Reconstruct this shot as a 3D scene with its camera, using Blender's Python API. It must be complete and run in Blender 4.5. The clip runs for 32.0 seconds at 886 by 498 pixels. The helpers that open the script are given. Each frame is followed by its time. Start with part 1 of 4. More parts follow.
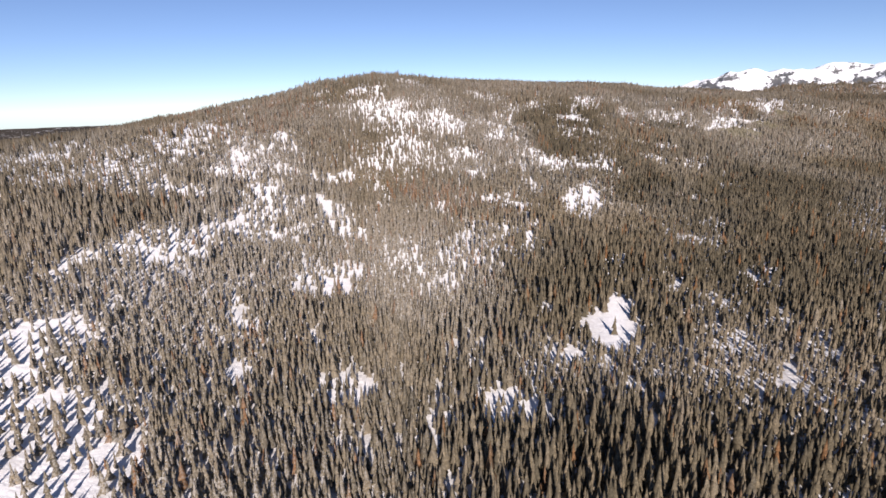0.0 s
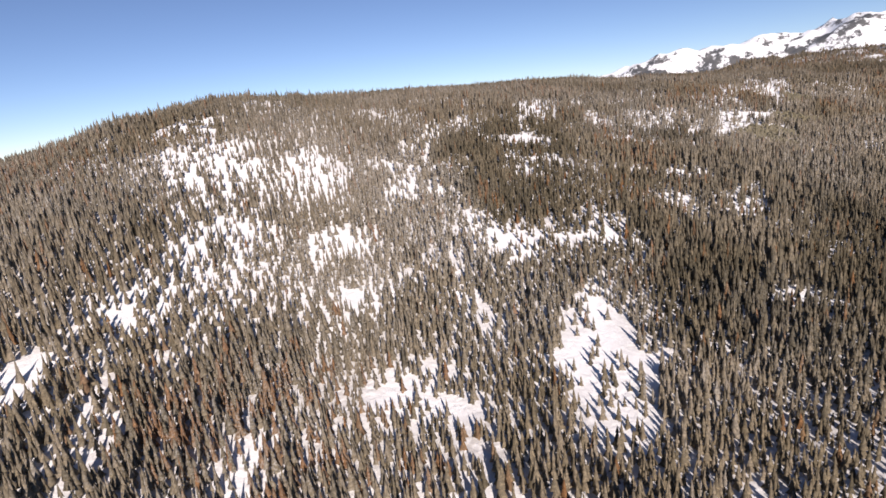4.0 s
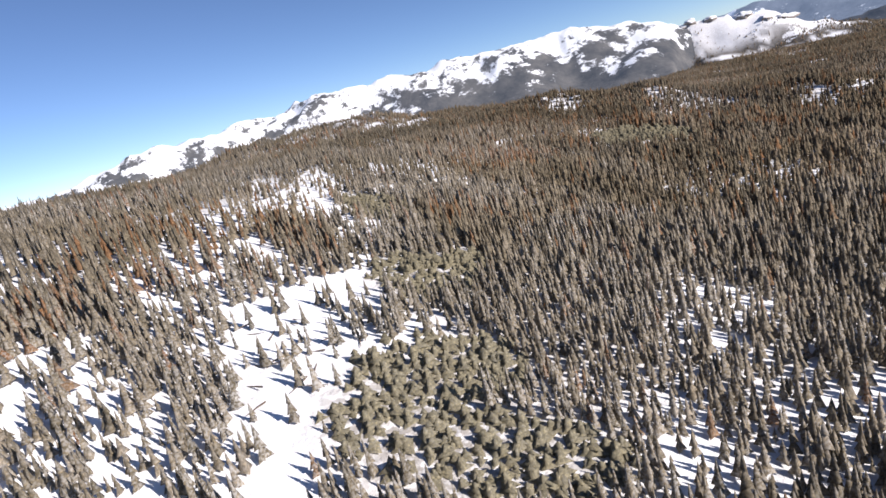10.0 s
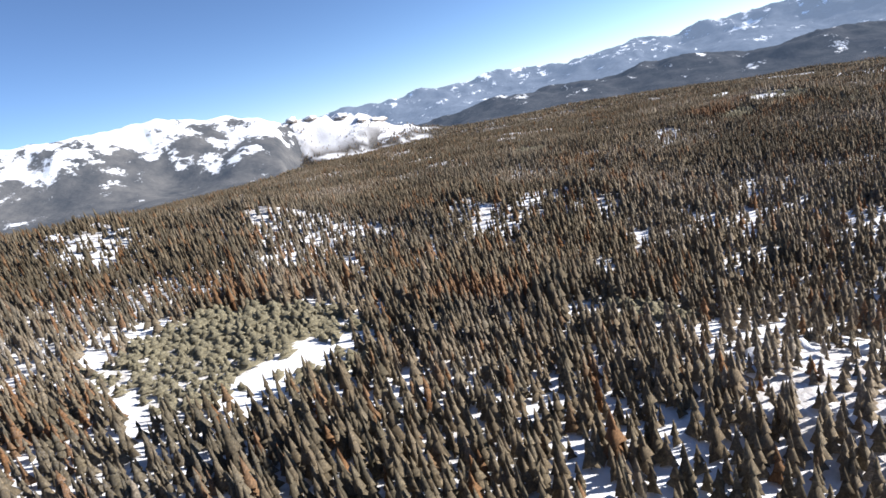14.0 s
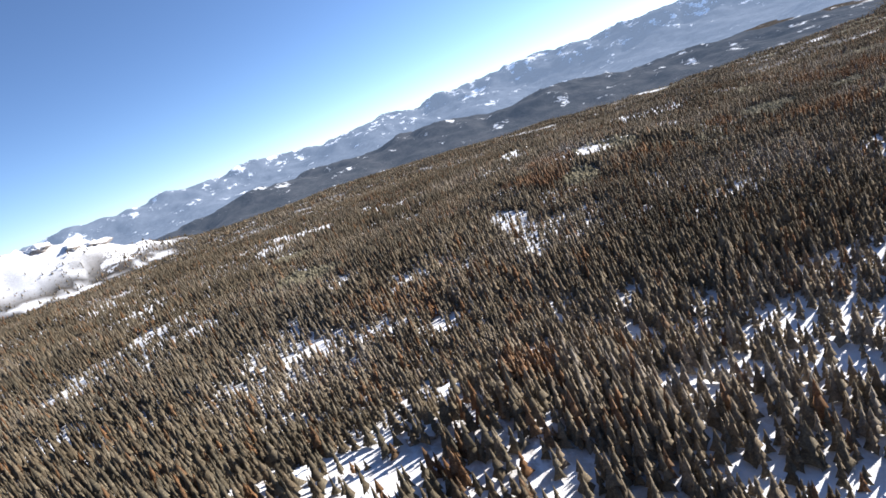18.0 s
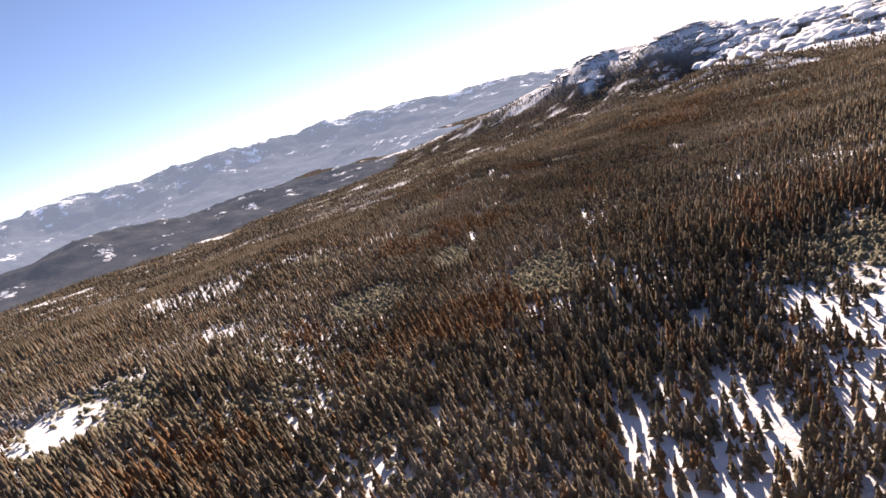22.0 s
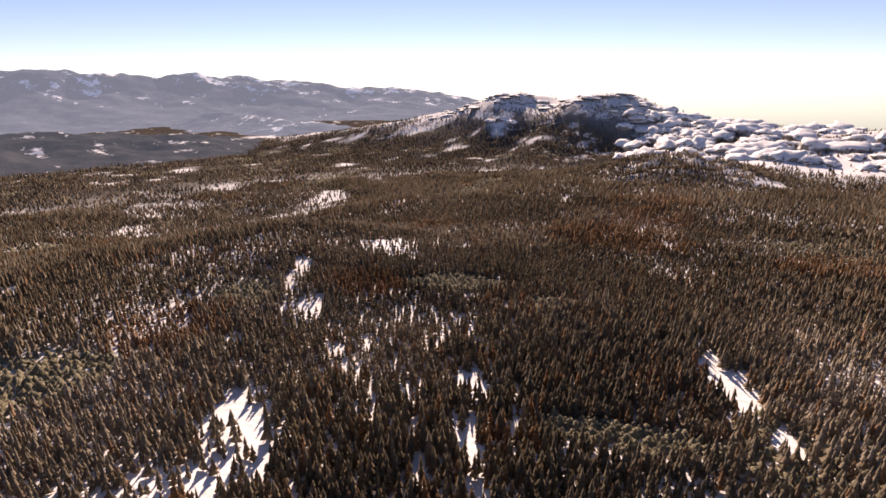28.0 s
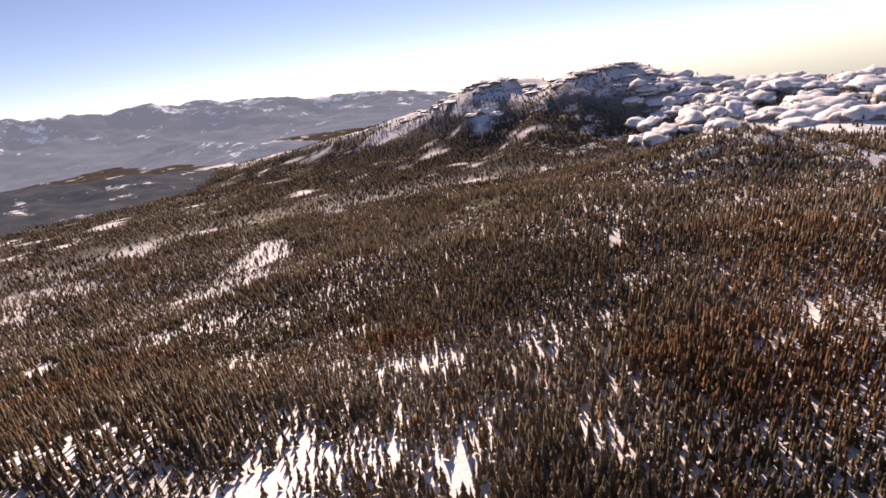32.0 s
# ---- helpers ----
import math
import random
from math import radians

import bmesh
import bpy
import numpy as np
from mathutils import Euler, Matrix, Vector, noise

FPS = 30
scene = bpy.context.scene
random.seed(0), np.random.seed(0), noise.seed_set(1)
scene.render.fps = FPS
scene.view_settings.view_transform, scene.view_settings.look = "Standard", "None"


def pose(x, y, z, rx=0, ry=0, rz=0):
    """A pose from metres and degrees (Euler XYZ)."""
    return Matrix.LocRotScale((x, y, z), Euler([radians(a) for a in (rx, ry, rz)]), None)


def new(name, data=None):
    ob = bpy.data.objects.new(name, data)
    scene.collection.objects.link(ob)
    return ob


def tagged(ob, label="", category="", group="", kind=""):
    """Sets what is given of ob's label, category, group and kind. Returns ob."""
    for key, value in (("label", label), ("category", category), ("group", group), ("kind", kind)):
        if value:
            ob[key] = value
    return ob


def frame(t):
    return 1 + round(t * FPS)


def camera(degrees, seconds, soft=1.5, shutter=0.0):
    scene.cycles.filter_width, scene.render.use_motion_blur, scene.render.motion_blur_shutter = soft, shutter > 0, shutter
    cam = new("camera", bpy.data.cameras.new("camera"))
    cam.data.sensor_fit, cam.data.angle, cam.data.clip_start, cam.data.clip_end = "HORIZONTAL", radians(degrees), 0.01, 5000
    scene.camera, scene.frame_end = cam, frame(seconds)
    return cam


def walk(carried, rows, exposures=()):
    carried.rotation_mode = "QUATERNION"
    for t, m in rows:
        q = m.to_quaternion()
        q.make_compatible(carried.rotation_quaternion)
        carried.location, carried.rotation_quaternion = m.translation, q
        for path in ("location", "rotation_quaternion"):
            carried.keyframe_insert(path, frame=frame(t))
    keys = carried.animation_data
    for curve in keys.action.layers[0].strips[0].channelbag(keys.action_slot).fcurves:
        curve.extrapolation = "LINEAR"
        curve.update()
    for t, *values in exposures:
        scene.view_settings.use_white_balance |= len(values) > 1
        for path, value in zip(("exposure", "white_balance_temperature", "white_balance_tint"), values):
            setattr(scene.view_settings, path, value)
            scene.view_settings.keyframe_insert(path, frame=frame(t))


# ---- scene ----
cam = camera(77.7, 32.0, soft=1.6)
ROWS = [
    (0, 0.00, 0.14, 100.66, 75.17, 1.29, 14.33),
    (0.5, -2.33, 13.28, 101.03, 75.39, 2.06, 13.56),
    (1, -4.43, 26.10, 101.41, 75.62, 3.24, 12.66),
    (1.5, -6.30, 39.01, 101.87, 75.57, 3.87, 11.48),
    (2, -7.82, 51.92, 102.28, 75.58, 3.12, 10.10),
    (2.5, -9.12, 64.64, 102.69, 75.57, 2.08, 9.08),
    (4.5, -9.52, 116.69, 105.83, 75.11, 9.10, 4.66),
    (5, -9.20, 131.50, 105.94, 75.56, 10.90, 1.24),
    (5.5, -8.11, 146.29, 106.03, 75.84, 11.90, -2.52),
    (6, -6.01, 160.93, 106.15, 75.73, 13.09, -6.42),
    (6.5, -2.69, 175.20, 106.18, 75.23, 14.17, -11.22),
    (7, 1.83, 189.16, 106.11, 74.85, 13.61, -16.13),
    (7.5, 7.34, 202.59, 106.00, 75.00, 13.19, -19.74),
    (8, 13.86, 215.68, 105.97, 74.90, 12.57, -24.34),
    (8.5, 21.63, 228.88, 106.11, 75.38, 14.33, -28.06),
    (9, 30.22, 241.39, 106.11, 75.16, 14.67, -32.85),
    (9.5, 39.47, 253.04, 105.99, 74.96, 14.84, -37.65),
    (10, 49.60, 263.64, 105.82, 74.68, 14.95, -42.33),
    (10.5, 60.68, 273.41, 105.70, 74.66, 16.26, -47.04),
    (11, 72.89, 282.52, 105.86, 74.68, 15.89, -52.30),
    (11.5, 85.65, 290.58, 105.96, 75.11, 15.34, -56.52),
    (12, 98.77, 297.39, 105.86, 74.95, 15.64, -61.89),
    (12.5, 112.13, 303.00, 105.68, 74.78, 15.93, -66.42),
    (13, 126.12, 307.77, 105.43, 74.64, 16.75, -71.11),
    (13.5, 139.87, 311.34, 105.16, 74.13, 16.88, -76.54),
    (14, 153.38, 313.67, 104.88, 74.09, 13.21, -81.39),
    (14.5, 166.66, 315.24, 104.68, 73.80, 6.90, -84.24),
    (16.5, 219.65, 319.40, 104.62, 74.98, 12.79, -89.38),
    (17, 234.15, 318.09, 104.63, 74.97, 16.70, -94.51),
    (17.5, 248.43, 315.48, 104.50, 75.12, 18.53, -100.20),
    (18, 262.27, 311.55, 104.28, 74.74, 19.83, -106.82),
    (18.5, 275.44, 306.00, 103.99, 74.36, 20.01, -113.21),
    (19, 287.92, 298.86, 103.60, 73.89, 20.55, -120.07),
    (19.5, 299.26, 290.50, 103.18, 73.63, 21.01, -126.84),
    (20, 309.85, 281.02, 102.80, 73.21, 15.62, -133.81),
    (20.5, 319.50, 270.62, 102.45, 73.94, 9.75, -137.36),
    (21, 328.48, 259.70, 102.35, 74.65, 16.86, -139.78),
    (21.5, 336.58, 248.25, 102.20, 74.13, 17.87, -145.91),
    (22, 343.53, 236.25, 101.96, 73.90, 17.25, -151.22),
    (22.5, 349.46, 223.56, 101.63, 72.84, 14.59, -156.04),
    (23, 354.42, 210.62, 101.12, 72.79, 9.09, -158.31),
    (23.5, 359.08, 197.52, 100.73, 72.46, 4.03, -159.07),
    (24, 363.34, 184.22, 100.35, 71.96, 1.71, -160.13),
    (24.5, 367.53, 170.92, 99.95, 71.39, 0.08, -159.87),
    (25, 371.76, 158.17, 99.45, 72.13, 0.95, -158.71),
    (25.5, 376.22, 145.33, 98.95, 72.76, 5.09, -158.38),
    (27.5, 393.72, 91.82, 98.71, 72.52, 2.47, -160.78),
    (28, 398.15, 77.93, 98.63, 73.16, 0.19, -160.32),
    (28.5, 402.53, 64.40, 98.39, 73.93, 7.11, -159.19),
    (29, 406.88, 50.53, 98.08, 72.17, 6.82, -160.43),
    (29.5, 410.95, 36.52, 97.65, 71.95, 8.38, -161.99),
    (30, 414.58, 22.36, 97.17, 71.99, 6.59, -163.10),
    (30.5, 418.16, 8.19, 96.57, 72.11, 4.00, -163.85),
    (31, 421.76, -5.96, 96.07, 72.25, 1.47, -163.36),
    (31.5, 425.22, -20.12, 95.66, 72.55, 1.59, -162.68),
    (32, 428.82, -34.23, 95.44, 72.57, 7.41, -162.86),
]
EXPOSURES = [(0.0, 0.50, 6550, 20), (5.0, 0.36, 6700, 20), (9.0, 0.52, 6350, 18), (13.0, 1.00, 6100, 13), (17.0, 1.10, 6100, 12), (19.0, 1.22, 6400, 14), (20.0, 1.25, 6850, 18), (22.5, 1.15, 7500, 26), (25.0, 0.92, 7800, 30), (28.0, 0.80, 8200, 32), (32.0, 0.70, 8200, 32)]
walk(cam, [(t, pose(x, y, z, rx, ry, rz)) for t, x, y, z, rx, ry, rz in ROWS], EXPOSURES)

# ---- world, sun ----
SUN_AZ, SUN_EL = 160.0, 25.0
world = bpy.data.worlds.new("winter_sky")
scene.world = world
world.use_nodes = True
wn = world.node_tree
sky = wn.nodes.new("ShaderNodeTexSky")
sky.sky_type, sky.sun_disc = "NISHITA", False
sky.sun_elevation, sky.sun_rotation = radians(SUN_EL), radians(SUN_AZ)
sky.altitude, sky.air_density, sky.dust_density, sky.ozone_density = 3500, 0.85, 0.03, 3.0
wn.links.new(sky.outputs[0], wn.nodes["Background"].inputs[0])
wn.nodes["Background"].inputs[1].default_value = 0.080
sun_data = bpy.data.lights.new("sun", "SUN")
sun_data.energy, sun_data.angle, sun_data.color = 4.9, radians(0.6), (1.0, 0.93, 0.82)
sun = new("sun", sun_data)
sa, se = radians(SUN_AZ), radians(SUN_EL)
SUN_DIR = Vector((math.sin(sa) * math.cos(se), math.cos(sa) * math.cos(se), math.sin(se)))
sun.matrix_world = Matrix.Translation((300, 200, 900)) @ SUN_DIR.to_track_quat("Z", "Y").to_matrix().to_4x4()

# ---- smooth noise on the plan ----
def vnoise(x, y, seed):
    """Value noise in -1..1 on a unit lattice."""
    xi, yi = np.floor(x).astype(np.int64), np.floor(y).astype(np.int64)
    fx, fy = x - xi, y - yi
    fx, fy = fx * fx * (3 - 2 * fx), fy * fy * (3 - 2 * fy)

    def lattice(i, j):
        h = (i * 374761393 + j * 668265263 + seed * 974634777) & 0x7FFFFFFF
        h = ((h ^ (h >> 13)) * 1274126177) & 0x7FFFFFFF
        return ((h ^ (h >> 16)) & 0xFFFF) / 32767.5 - 1.0

    a, b = lattice(xi, yi), lattice(xi + 1, yi)
    c, d = lattice(xi, yi + 1), lattice(xi + 1, yi + 1)
    return (a * (1 - fx) + b * fx) * (1 - fy) + (c * (1 - fx) + d * fx) * fy


def fbm(x, y, size, seed, octaves=4):
    out, amp, total = 0.0, 1.0, 0.0
    for k in range(octaves):
        s = 2.0 ** k / size
        out = out + amp * vnoise(x * s + 17.3 * k, y * s - 9.1 * k, seed + k)
        total, amp = total + amp, amp * 0.5
    return out / total


# ---- lie of the land ----
BROAD = [(540, -700, -17.3), (820, -700, -12.9), (120, -420, -16.2), (400, -420, -9.2), (680, -420, -4.6), (960, -420, -8.8), (1240, -420, -11.7),
         (-300, -140, 8.2), (-20, -140, 4.9), (260, -140, 9.3), (540, -140, -0.7), (820, -140, -18.5), (1100, -140, -12.8), (-160, 140, 26.7),
         (120, 140, -2.0), (400, 140, 5.9), (680, 140, 0.8), (960, 140, 0.7), (1240, 140, -2.6), (-300, 420, 18.2), (-20, 420, 24.5),
         (260, 420, 10.4), (540, 420, 8.1), (820, 420, 5.1), (1100, 420, 3.7), (-160, 700, 9.2), (120, 700, 24.5), (400, 700, 13.8), (680, 700, 5.5)]
SWELLS_NORTH = [(-107, 245, 7.9), (-2, 245, -3.8), (102, 245, -6.6), (207, 245, -1.3), (312, 245, -6.4), (417, 245, 6.0), (522, 245, -1.6),
                (-160, 350, 3.4), (-55, 350, 6.8), (50, 350, 6.1), (155, 350, -3.6), (260, 350, -3.7), (365, 350, -2.1), (470, 350, 0.7),
                (575, 350, -1.1), (-107, 455, 4.1), (-2, 455, 3.9), (102, 455, 3.1), (207, 455, 5.3), (312, 455, 4.5), (417, 455, 0.4),
                (522, 455, 0.2), (627, 455, 3.3)]
SWELLS_SOUTH = [(470, -280, 9.5), (417, -175, 4.3), (522, -175, -3.1), (627, -175, -9.0), (365, -70, -6.3), (470, -70, 2.1), (575, -70, 6.0),
                (-107, 35, -1.8), (-2, 35, -5.1), (312, 35, 3.6), (417, 35, 3.0), (522, 35, 4.4), (627, 35, -2.5), (-55, 140, -6.8), (50, 140, -5.5),
                (365, 140, 1.5), (470, 140, -3.7), (575, 140, 10.0)]
# rocky knolls: x, y, height, radius
KNOLLS = [(304, 399, 7, 22), (282, 436, 7, 20), (314, 333, 5, 20), (322, 299, 4, 17), (207, 288, 3, 15), (-113, 287, 8, 50), (240, 606, 18, 90),
          (372, -368, 20, 60), (512, -66, 5, 40), (480, 195, 5, 40), (118, 388, 4, 30)]
# ranges: crest line as x, y, height above sea; then width, roughness
SNOW_RANGE = [(-700, 1100, 60), (-300, 1170, 100), (-46, 1170, 118), (81, 1170, 122), (219, 1160, 136), (328, 1130, 146), (437, 1090, 156), (538, 1040, 156), (615, 990, 158),
              (659, 953, 166), (705, 910, 150), (760, 860, 165), (810, 830, 161), (850, 780, 151), (890, 720, 137), (922, 662, 118), (930, 610, 90)]
EAST_RANGE = [(1800, 2100, 50), (2050, 1500, 85), (2234, 1029, 130), (2322, 687, 132), (2352, 382, 125), (2360, 132, 120), (2380, -100, 122), (2330, -450, 131), (2240, -650, 134),
              (2100, -850, 134), (1980, -1050, 130), (1850, -1220, 121), (1700, -1400, 126), (1560, -1520, 108), (1380, -1650, 86), (1150, -1760, 70), (950, -1830, 58), (700, -1900, 30)]
SIDE_RANGE = [(1700, -1150, 30), (1420, -1080, 30), (1150, -960, 24), (958, -902, 24), (864, -930, 30), (720, -900, 34)]
CRAGS = [(1020, -800, 6), (900, -790, 18), (820, -780, 30), (750, -775, 42), (700, -770, 52), (655, -765, 60), (600, -755, 79), (560, -745, 81), (505, -730, 74), (468, -715, 80), (423, -700, 82), (376, -675, 64),
         (331, -648, 51), (282, -618, 52), (240, -585, 50), (200, -550, 52), (120, -510, 56), (20, -470, 58), (-150, -420, 54)]
CRAG_SHELF = [(340, -470, 28), (270, -440, 32), (180, -400, 42)]
CLIFF_HILL = [(915, 690, 108), (938, 640, 109), (956, 595, 103), (966, 563, 99), (978, 519, 72)]
FOOTHILLS = [(1180, 720, 30), (1260, 660, 42), (1340, 550, 58), (1385, 340, 70), (1395, 180, 62), (1390, 20, 60), (1350, -130, 54), (1300, -280, 45), (1240, -420, 34), (1160, -560, 20),
             (1050, -680, 10), (900, -780, 0)]
RANGES = [(CRAGS, 130, 0.15),
          (CLIFF_HILL, 60, 0.3)]


BARE = [(SNOW_RANGE, 100), (CRAGS, 34), (CRAGS[4:12], 62), (CRAG_SHELF, 45), (CLIFF_HILL, 32)]


def to_crest(line, x, y):
    """Distance to a crest line, and the crest's height at the nearest point."""
    best, crest = np.full(np.shape(x), 1e9), np.zeros(np.shape(x))
    for (x0, y0, h0), (x1, y1, h1) in zip(line, line[1:]):
        dx, dy = x1 - x0, y1 - y0
        u = np.clip(((x - x0) * dx + (y - y0) * dy) / (dx * dx + dy * dy), 0, 1)
        d = np.hypot(x - x0 - u * dx, y - y0 - u * dy)
        crest = np.where(d < best, h0 + (h1 - h0) * u, crest)
        best = np.minimum(best, d)
    return best, crest


def eastern(x, y):
    """0 on the frosted western rise, 1 in the brown eastern wood."""
    return np.clip((x - 0.25 * (y - 150) - 70) / 110, 0, 1)


def height(x, y):
    """Height of the ground."""
    far = np.clip((np.hypot(x - 280, y - 150) - 520) / 600, 0, 1)
    far = far * far * (3 - 2 * far)
    out = np.clip((np.hypot(x - 280, y - 150) - 700) / 600, 0, 1)
    z = 40.8 - 38 * out * out * (3 - 2 * out) * np.clip((x - y + 1300) / 700, 0, 1) - 0.012 * np.clip(np.hypot(x - 280, y - 150) - 1300, 0, 4000)
    z = z - 0.065 * np.clip(-y - 760 - 0.5 * np.clip(x, -2000, 700), 0, 4000) * np.clip((1000 - x) / 400, 0, 1)
    for cx, cy, h in BROAD:
        z = z + h * np.exp(-((x - cx) ** 2 + (y - cy) ** 2) / (2 * 210.0 ** 2))
    for cx, cy, h in SWELLS_NORTH + SWELLS_SOUTH:
        z = z + h * np.exp(-((x - cx) ** 2 + (y - cy) ** 2) / (2 * 75.0 ** 2))
    for cx, cy, h, r in KNOLLS:
        z = z + h * np.exp(-((x - cx) ** 2 + (y - cy) ** 2) / (r * r)) * (1 + 0.4 * fbm(x, y, 9, 33, 3))
    z = z + 2.0 * fbm(x, y, 45, 3, 4) + 2.2 * eastern(x, y) * fbm(x, y, 70, 11, 3) + 7 * far * fbm(x, y, 260, 9, 4)
    for line, w, rough in RANGES:
        d, crest = to_crest(line, x, y)
        d = d * (1 + 0.35 * fbm(x, y, w * 1.1, 27, 3))
        lump = 1 + rough * (np.abs(fbm(x, y, w * 0.6, 21, 4)) * -1.6 + 0.45)
        k = np.exp(-(d / w) ** 2)
        z = np.maximum(z, z + (crest - z) * k * np.where(crest > z, lump, 0))
    rel = np.clip((np.hypot(x - 280, y - 150) - 650) / 800, 0, 1)
    return z + rel * (8 * fbm(x, y, 130, 35, 4) + 3 * fbm(x, y, 40, 36, 3))


# ---- forest cover ----
def deep_wood(x, y):
    """Closed dark forest east of the first stretch."""
    return np.clip((x - 0.10 * y - 12) / 25, 0, 1) * np.clip((300 - y) / 40, 0, 1) * np.clip((260 - x) / 60, 0, 1)


GLADES = []


def glade(x, y, length, width, turn=0, cover=0.0):
    """A clearing in the wood: an oval with a ragged rim; cover is what share of the trees still stands in it."""
    GLADES.append((x, y, length / 2, width / 2, math.cos(radians(turn)), math.sin(radians(turn)), cover))


THICKETS, BLIGHTS, DARK_STANDS, HOAR = [], [], [], []


def thicket(x, y, length, width, turn=0):
    THICKETS.append((x, y, length / 2, width / 2, math.cos(radians(turn)), math.sin(radians(turn))))


def blight(x, y, length, width, turn=0):
    BLIGHTS.append((x, y, length / 2, width / 2, math.cos(radians(turn)), math.sin(radians(turn))))


def dark_stand(x, y, length, width, turn=0):
    DARK_STANDS.append((x, y, length / 2, width / 2, math.cos(radians(turn)), math.sin(radians(turn))))


def hoar(x, y, length, width, turn=0):
    HOAR.append((x, y, length / 2, width / 2, math.cos(radians(turn)), math.sin(radians(turn))))


def within(ovals, x, y):
    """1 inside any of the ovals, falling to 0 at their ragged rims."""
    out = np.zeros(x.shape)
    wob = 0.35 * fbm(x, y, 12, 91, 3)
    for gx, gy, a, b, co, si in ovals:
        u, v = (x - gx) * co + (y - gy) * si, -(x - gx) * si + (y - gy) * co
        out = np.maximum(out, np.clip((1.15 - np.sqrt((u / a) ** 2 + (v / b) ** 2) - wob) / 0.3, 0, 1))
    return out


def brushwood(x, y):
    """Share of low brush among the trees."""
    return 1.7 * within(THICKETS, x, y) + 2.4 * eastern(x, y) * np.clip(fbm(x, y, 48, 85, 3) - 0.27, 0, 1) * np.clip((300 - y) / 60, 0, 1)


# clearings
glade(8, 102, 11, 8, 72, 0); glade(-20, 125, 25, 26, 99, 0.4); glade(27, 104, 9, 7, 57, 0.5); glade(324, 232, 19, 18, -74, 0.5); glade(330, 228, 10, 4, -69, 0.4)
glade(321, 218, 16, 9, -80, 0.5); glade(330, 164, 30, 15, -80, 0.05); glade(321, 236, 7, 8, -76, 0.05); glade(414, 260, 19, 13, -11, 0.2); glade(368, 218, 11, 9, -47, 0.45)
glade(388, 224, 18, 9, -36, 0.55); glade(360, 186, 17, 6, -62, 0.3); glade(366, 147, 30, 18, -67, 0.38); glade(343, 224, 9, 5, -60, 0.5); glade(79, 319, 15, 11, 80, 0.04)
glade(77, 324, 15, 4, 85, 0.1); glade(87, 325, 12, 4, 72, 0.45); glade(78, 339, 25, 6, 84, 0.2); glade(77, 335, 22, 4, 86, 0.1); glade(93, 354, 30, 13, 74, 0.25)
glade(138, 369, 23, 7, 53, 0.35); glade(109, 290, 7, 12, 11, 0.4); glade(92, 338, 19, 8, 71, 0.4); glade(88, 316, 8, 8, 66, 0.5); glade(66, 311, 34, 13, 71, 0.12)
glade(69, 304, 11, 11, 64, 0.5); glade(62, 336, 27, 9, 80, 0.4); glade(52, 314, 22, 7, 87, 0.3); glade(6, 91, 23, 10, 86, 0); glade(-1, 80, 8, 5, 90, 0.1)
glade(-4, 79, 8, 3, 93, 0.3); glade(-7, 71, 7, 3, 96, 0.2); glade(-29, 61, 12, 9, 116, 0.35); glade(-23, 65, 9, 3, 110, 0.2); glade(-10, 60, 8, 3, 100, 0.1)
glade(-17, 63, 10, 4, 105, 0.5); glade(-16, 76, 13, 10, 102, 0.6); glade(-2, 169, 31, 11, 91, 0.25); glade(-20, 128, 39, 30, 99, 0.45); glade(-36, 110, 24, 15, 108, 0.7)
glade(-50, 89, 13, 7, 120, 0.2); glade(-44, 93, 10, 4, 115, 0.3); glade(-54, 74, 17, 4, 126, 0.25); glade(-45, 59, 9, 3, 127, 0.2); glade(-72, 53, 17, 22, 144, 0.35)
glade(-57, 43, 13, 14, 143, 0.45); glade(-64, 40, 14, 7, 148, 0.5); glade(-48, 33, 14, 25, 145, 0.25); glade(-51, 28, 17, 6, 151, 0.05); glade(-82, 227, 53, 22, 110, 0.45)
glade(-68, 200, 90, 47, 109, 0.75); glade(-149, 182, 66, 31, 129, 0.25); glade(-109, 158, 24, 6, 125, 0.2); glade(-154, 133, 104, 56, 139, 0.5); glade(-80, 126, 44, 20, 122, 0.45)
glade(-84, 94, 29, 26, 132, 0.35); glade(-114, 76, 22, 11, 146, 0.4); glade(-56, 146, 25, 8, 111, 0.4); glade(-40, 149, 20, 6, 105, 0.5); glade(29, 79, 11, 4, 70, 0.2)
glade(10, 66, 9, 3, 82, 0.2); glade(23, 89, 16, 7, 76, 0.6); glade(38, 92, 13, 6, 68, 0.6); glade(40, 228, 32, 14, 80, 0.65); glade(-16, 205, 24, 8, 94, 0.5)
glade(71, 315, 48, 23, 77, 0.5); glade(135, 369, 43, 20, 70, 0.5); glade(6, 213, 23, 9, 88, 0.6); glade(-6, 96, 9, 5, 94, 0.4); glade(-22, 50, 5, 7, 114, 0.4)
glade(-14, 204, 19, 6, 94, 0.1); glade(-11, 203, 15, 5, 91, 0.45); glade(1, 183, 9, 6, 79, 0.1); glade(2, 178, 11, 6, 77, 0.05); glade(0, 171, 7, 11, 77, 0.1)
glade(-22, 192, 14, 9, 102, 0.6); glade(-27, 186, 14, 6, 108, 0.6); glade(-32, 183, 12, 6, 114, 0.6); glade(-36, 189, 14, 3, 115, 0.3); glade(-40, 174, 11, 5, 126, 0.55)
glade(-74, 197, 24, 9, 135, 0.5); glade(-65, 200, 27, 9, 129, 0.4); glade(-68, 187, 22, 8, 136, 0.45); glade(-62, 207, 24, 10, 125, 0.6); glade(-50, 218, 25, 8, 115, 0.4)
